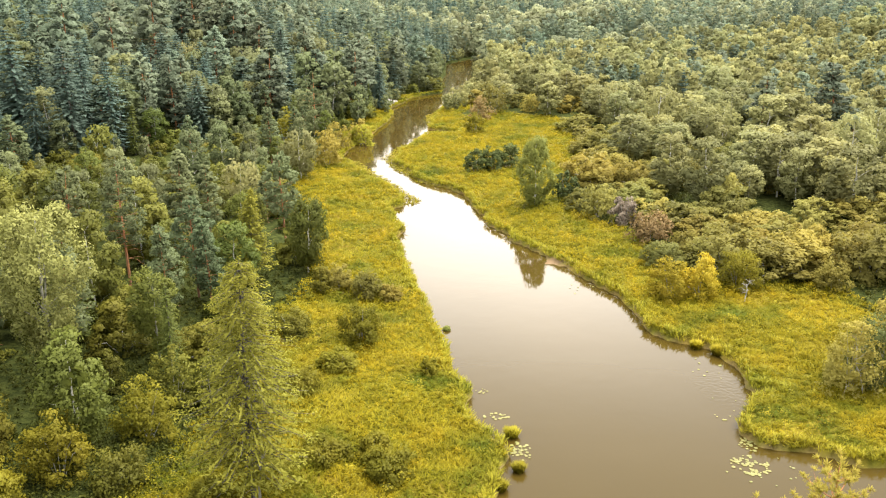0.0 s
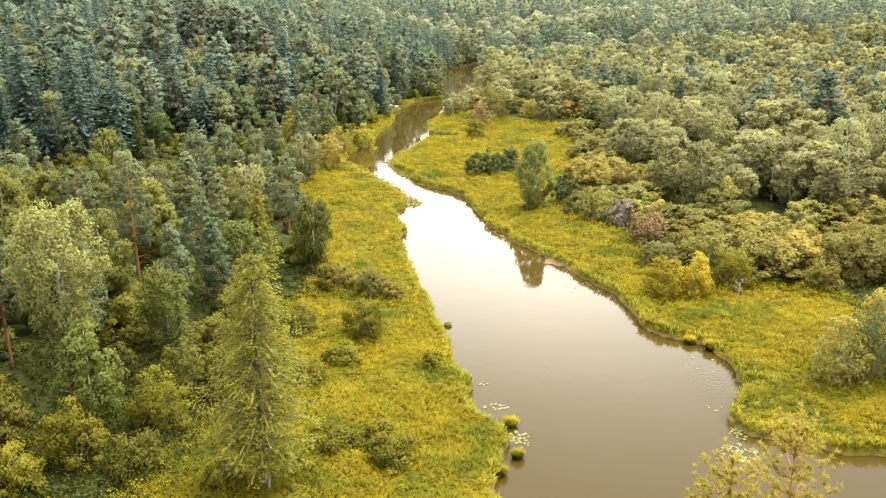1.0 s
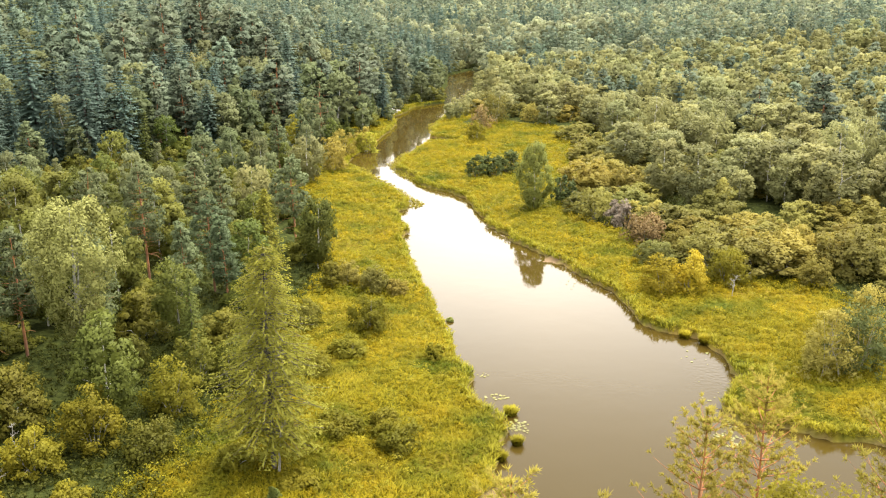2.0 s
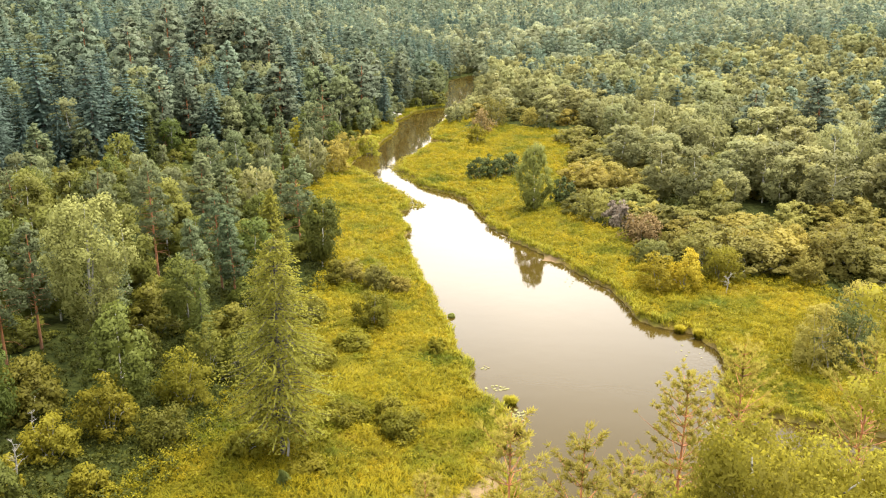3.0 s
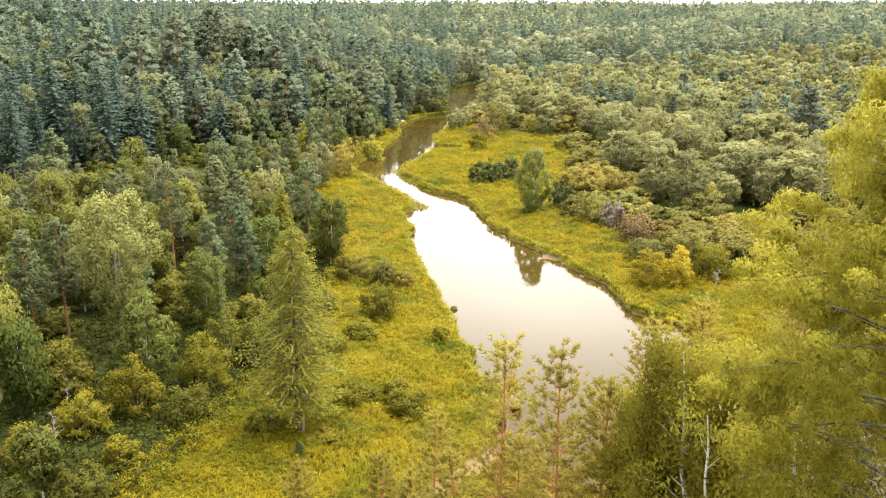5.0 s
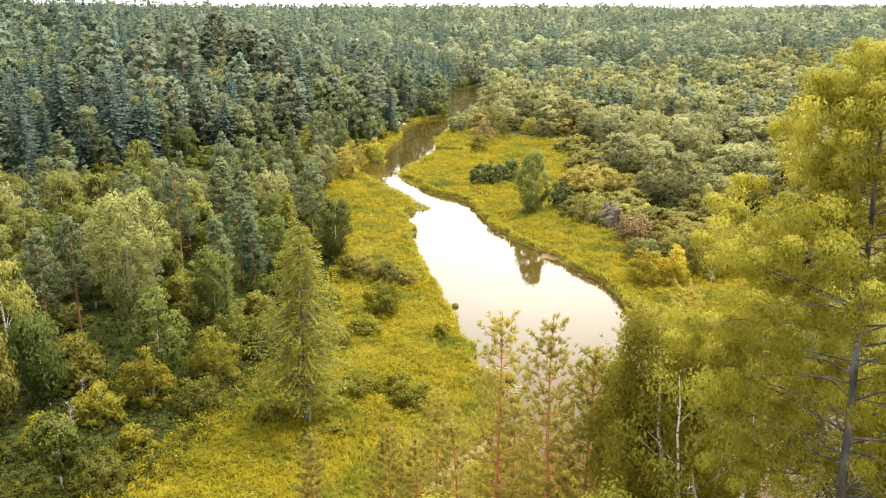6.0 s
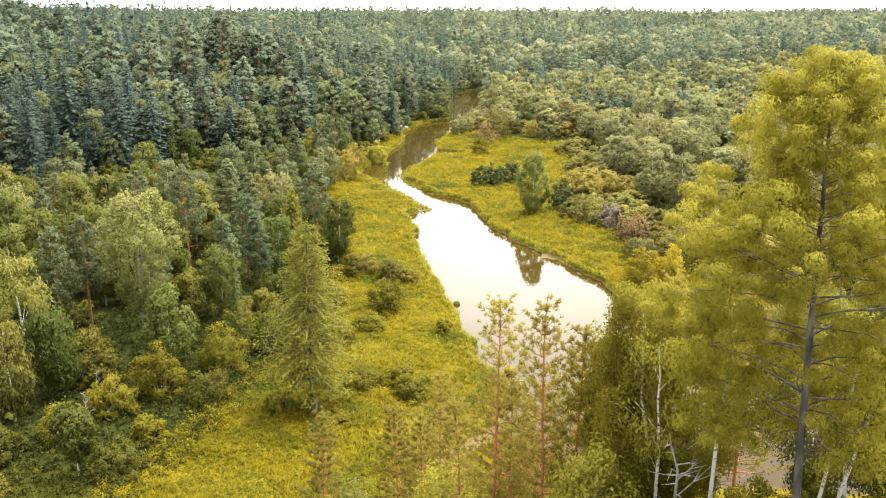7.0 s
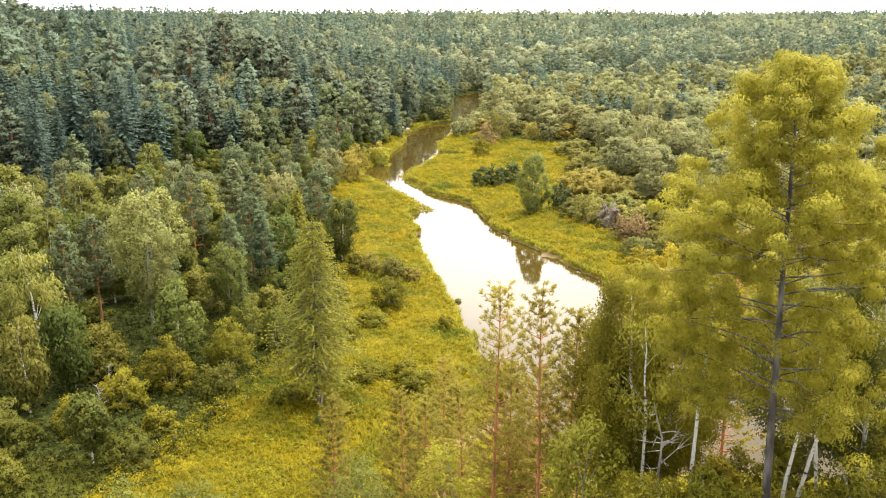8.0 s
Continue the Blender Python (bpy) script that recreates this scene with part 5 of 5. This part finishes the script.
# lush mounds of grass and herbs, each with a tone of its own
for name, mat, seed, box, step, need, leaf_size, each, label in (
        ("meadow_mounds", GRASS_LEAF, 74, (-40, 48, 60, 122), 1.05, 0.2, 0.085, 56, "lush yellow-green mounds of meadow grass"),
        ("meadow_mounds", GRASS_LEAF, 84, (-40, 122, 60, 300), 1.7, 0.2, 0.15, 40, "lush yellow-green mounds of meadow grass"),
        ("meadow_herbs", SEDGE_LEAF, 85, (-34, 50, 60, 200), 1.9, 0.5, 0.1, 70, "leafy green herbs among the meadow grass")):
    rng, x, y, z = meadow_spots(seed, box, step)
    keep = value_noise(x / 5, y / 5, 63 + seed) > need
    x, y, z = x[keep], y[keep], z[keep]
    size = rng.uniform(0.4, 0.8, len(x)) * step * (0.6 + 0.5 * value_noise(x / 9, y / 9, 64))
    inland = river_side(x, y) > 0.9 * size
    x, y, z, size = x[inland], y[inland], z[inland], size[inland]
    v, f, n = clump_cloud(rng, np.column_stack([x, y, z + size * 0.3]), size, each, leaf_size, 0, 0.75, 0.7, None, 0.35, True)
    me = mesh_of(name, v, f, mat, False, n)
    me.attributes.new("own", "FLOAT", "POINT").data.foreach_set("value", np.repeat(rng.random(len(x)), each * 3).astype(np.float32))
    tagged(new(name, me), label, "grass", kind="stuff")

# sedge along the water's edge
rng, x, y = scattered(75, (-45, 60, 70, 350), 0.5, 0.48)
sd = river_side(x, y)
ok = (sd > 0.0) & (sd < 1.0) & (np.abs(x) < 0.56 * (y + 25)) & ~((y < 80) & (x > 6))
x, y, sd = x[ok], y[ok], sd[ok]
stuff("bank_sedge", tufts(rng, x, y, np.maximum(ground_height(x, y), -0.05), rng.uniform(0.4, 0.95, len(x)), rng.uniform(0.35, 0.65, len(x)), 12, 0.1), SEDGE_LEAF, "green sedge hanging over the bank", "sedge")

rng, x, y = scattered(79, (-50, 50, -10, 102), 0.95, 0.48)
lw = left_woods(x, y)
ok = (lw > -1.5) & (lw < 16)
x, y = x[ok], y[ok]
size = rng.uniform(0.35, 0.8, len(x))
v, f, n = clump_cloud(rng, np.column_stack([x, y, ground_height(x, y) + 0.35 * size]), size, 22, 0.13, 0, 0.8, 0.5)
stuff("edge_herbs", (v, n), SHADED_UNDERGROWTH_LEAF, "lush green herbs at the edge of the wood", "herbs")

# undergrowth of the woods and of the slope
rng, x, y = scattered(76, (-60, 36, 75, 185), 1.45, 0.48)
lw, rs = left_woods(x, y), river_side(x, y)
sc = scrub(x, y)
ok = (((lw > 0) & (lw < 28) & (y < 140)) | ((sc > 0) & (sc < 30))) & (rs > 1) & (np.abs(x) < 0.56 * (y + 25))
x, y = x[ok], y[ok]
size = rng.uniform(0.4, 0.9, len(x))
v, f, n = clump_cloud(rng, np.column_stack([x, y, ground_height(x, y) + 0.4 * size]), size, 22, 0.18, 0, 0.8, 0.5)
stuff("undergrowth", (v, n), SHADED_UNDERGROWTH_LEAF, "low green undergrowth beneath the trees", "undergrowth")
rng, x, y = scattered(78, (-24, 15, 26, 64), 1.1, 0.48)
ok = (river_side(x, y) > 1.5) & (value_noise(x / 4, y / 4, 66) > 0.2)
x, y = x[ok], y[ok]
size = rng.uniform(0.3, 0.75, len(x))
v, f, n = clump_cloud(rng, np.column_stack([x, y, ground_height(x, y) + 0.4 * size]), size, 36, 0.075, 0, 0.8, 0.5)
stuff("slope_herbs", (v, n), LARCH_LEAF, "low golden green scrub on the slope", "undergrowth")
rng, x, y = scattered(77, (-8, 14, 22, 50), 0.5, 0.48)
ok = (river_side(x, y) > 1) & (value_noise(x / 3, y / 3, 65) > 0.3)
x, y = x[ok], y[ok]
stuff("slope_grass", tufts(rng, x, y, ground_height(x, y), rng.uniform(0.2, 0.55, len(x)), rng.uniform(0.12, 0.25, len(x)), 8, 0.12), GRASS_LEAF, "dry golden grass on the slope", "grass")

# tussocks that stand in the shallows
for i, (x, y, r, h) in enumerate([(0.5, 113.9, 0.8, 0.7), (6.6, 83.2, 0.75, 0.9), (6.4, 89.0, 0.9, 0.9), (4.9, 80.5, 0.8, 0.9), (30.2, 106.6, 0.95, 1.2), (32.6, 103.4, 1.3, 1.2), (33.2, 100.6, 1.4, 1.3),
                                  (34.6, 97.6, 0.6, 0.9), (33.6, 105.4, 1.2, 1.2), (28.4, 108.4, 0.9, 1.0)]):
    rng = r_of(67, i)
    n = int(130 * r)
    a, q = rng.uniform(0, 6.28, n), np.sqrt(rng.random(n)) * r * 0.55
    v, nv = tufts(rng, np.cos(a) * q, np.sin(a) * q, np.zeros(n) + 0.05, h * (1.05 - 0.35 * q / r), np.full(n, 0.55 * r), 8, 0.08)
    dome = clump_cloud(rng, np.array([[0, 0, 0.15 * h]]), np.array([0.62 * r]), int(420 * r), 0.13, 0, 0.9 * h / r, 0.5)
    v, f, nv = dome if i == 0 else with_core((v, np.arange(len(v)).reshape(-1, 4), nv), dome)
    ob = new("sedge_tussock")
    blades = new("sward", mesh_of("sward", v, f, OLIVE_LEAF if i == 0 else SEDGE_LEAF, False, nv))
    heap_path = [(0, 0, -1.4), (0, 0, -0.3), (0, 0, 0.02), (0, 0, 0.12)]
    heap_v, heap_f = tube(heap_path, [r * 0.5, r * 0.45, r * 0.3, r * 0.05], 8)
    heap = new("root_mound", mesh_of("root_mound", heap_v, heap_f, GROUND_MAT, True))
    blades.parent = heap.parent = ob
    ob.matrix_basis = pose(x, y, 0)
    tagged(ob, "dark round sedge tussock standing in the water" if i == 0 else "golden green sedge tussock at the water's edge", "tussock", "sedge tussocks in the shallows")


def pads(name, seed, spots, n, size, label):
    """Floating leaves: six-sided discs with a lifted rim."""
    rng = np.random.default_rng(seed)
    v, f = [], []
    for cx, cy, rx, ry in spots:
        for _ in range(int(n * rx * ry)):
            a, q = rng.uniform(0, 6.28), math.sqrt(rng.random())
            x, y, s, t = cx + rx * q * math.cos(a), cy + ry * q * math.sin(a), size * rng.uniform(0.5, 1.2), rng.uniform(0, 6.28)
            k = len(v)
            v += [(x + s * math.cos(t + j * 1.047), y + s * math.sin(t + j * 1.047), 0.02 + rng.uniform(0, 0.035)) for j in range(6)]
            f += [(k, k + 1, k + 2, k + 3), (k, k + 3, k + 4, k + 5)]
    tagged(new(name, mesh_of(name, v, f, PAD_LEAF)), label, "water plants", kind="stuff")


pads("lily_pads", 81, [(7.0, 86.4, 1.0, 1.6), (5.2, 92.6, 1.3, 0.7), (4.0, 98.0, 0.7, 0.6), (27.2, 87.4, 0.9, 1.2), (27.6, 89.8, 0.5, 1.4), (26.2, 84.0, 1.6, 1.6)], 26, 0.16, "small floating lily pads near the bank")
pads("floating_leaves", 82, [(29.0, 103.0, 3.2, 3.5), (27.4, 94.0, 1.8, 3.0), (27.0, 83.0, 3.5, 2.5), (18, 128, 3, 2)], 1.6, 0.13, "scattered pale leaves floating on the river")

# low water plants that fringe the far shallows
rng, x, y = scattered(83, (-32, 150, 16, 290), 0.8, 0.48)
sd = river_side(x, y)
fringe = ((line_distance(x, y, [(-23, 213), (-14, 192), (-8, 177)]) < 3.2) | (line_distance(x, y, [(-9, 234), (-12, 218), (-8, 205), (-2, 193), (3, 188)]) < 2.6) | (line_distance(x, y, [(-4, 288), (-1, 262)]) < 3.0)) & (sd < 0.6) & (sd > -3.2)
x, y = x[fringe], y[fringe]
stuff("water_plants", tufts(rng, x, y, np.zeros(len(x)), rng.uniform(0.25, 0.5, len(x)), rng.uniform(0.6, 1.0, len(x)), 9, 0.13), SEDGE_LEAF, "low green water plants in the shallows", "water plants")

# pale rocks at the far bend
for i, (x, y, s) in enumerate([(-19.5, 308, 1.6), (-18.6, 311, 1.2), (-20.6, 305, 1.3), (-17.6, 314.5, 1.0), (-21.0, 311, 1.9), (-19.4, 315, 1.5)]):
    bm = bmesh.new()
    bmesh.ops.create_icosphere(bm, subdivisions=2, radius=1.0)
    rng = r_of(68, i)
    for vert in bm.verts:
        vert.co *= 1 + 0.35 * (noise.noise(vert.co * 1.4 + Vector((i * 7, 0, 0))))
        vert.co.z *= 0.75
    me = bpy.data.meshes.new("rock")
    bm.to_mesh(me)
    bm.free()
    me.materials.append(ROCK_MAT)
    rock = new("rock", me)
    rock.matrix_basis = stand(x, y, s, i * 1.3, 1.0, -0.1)
    tagged(rock, "pale grey rock on the river bank", "rock", "rocks at the river bend")

plant("dead_tree", "leaning_snag", lambda: make_bare(r_of(69, 1), 6.0, 1.6, 10, 0.32, 6, 0.013), (GREY_WOOD, GREY_WOOD), "leaning bleached dead trunk in a willow thicket", "dead tree", "", stand(40.8, 95.2, 1.0, 3.0))
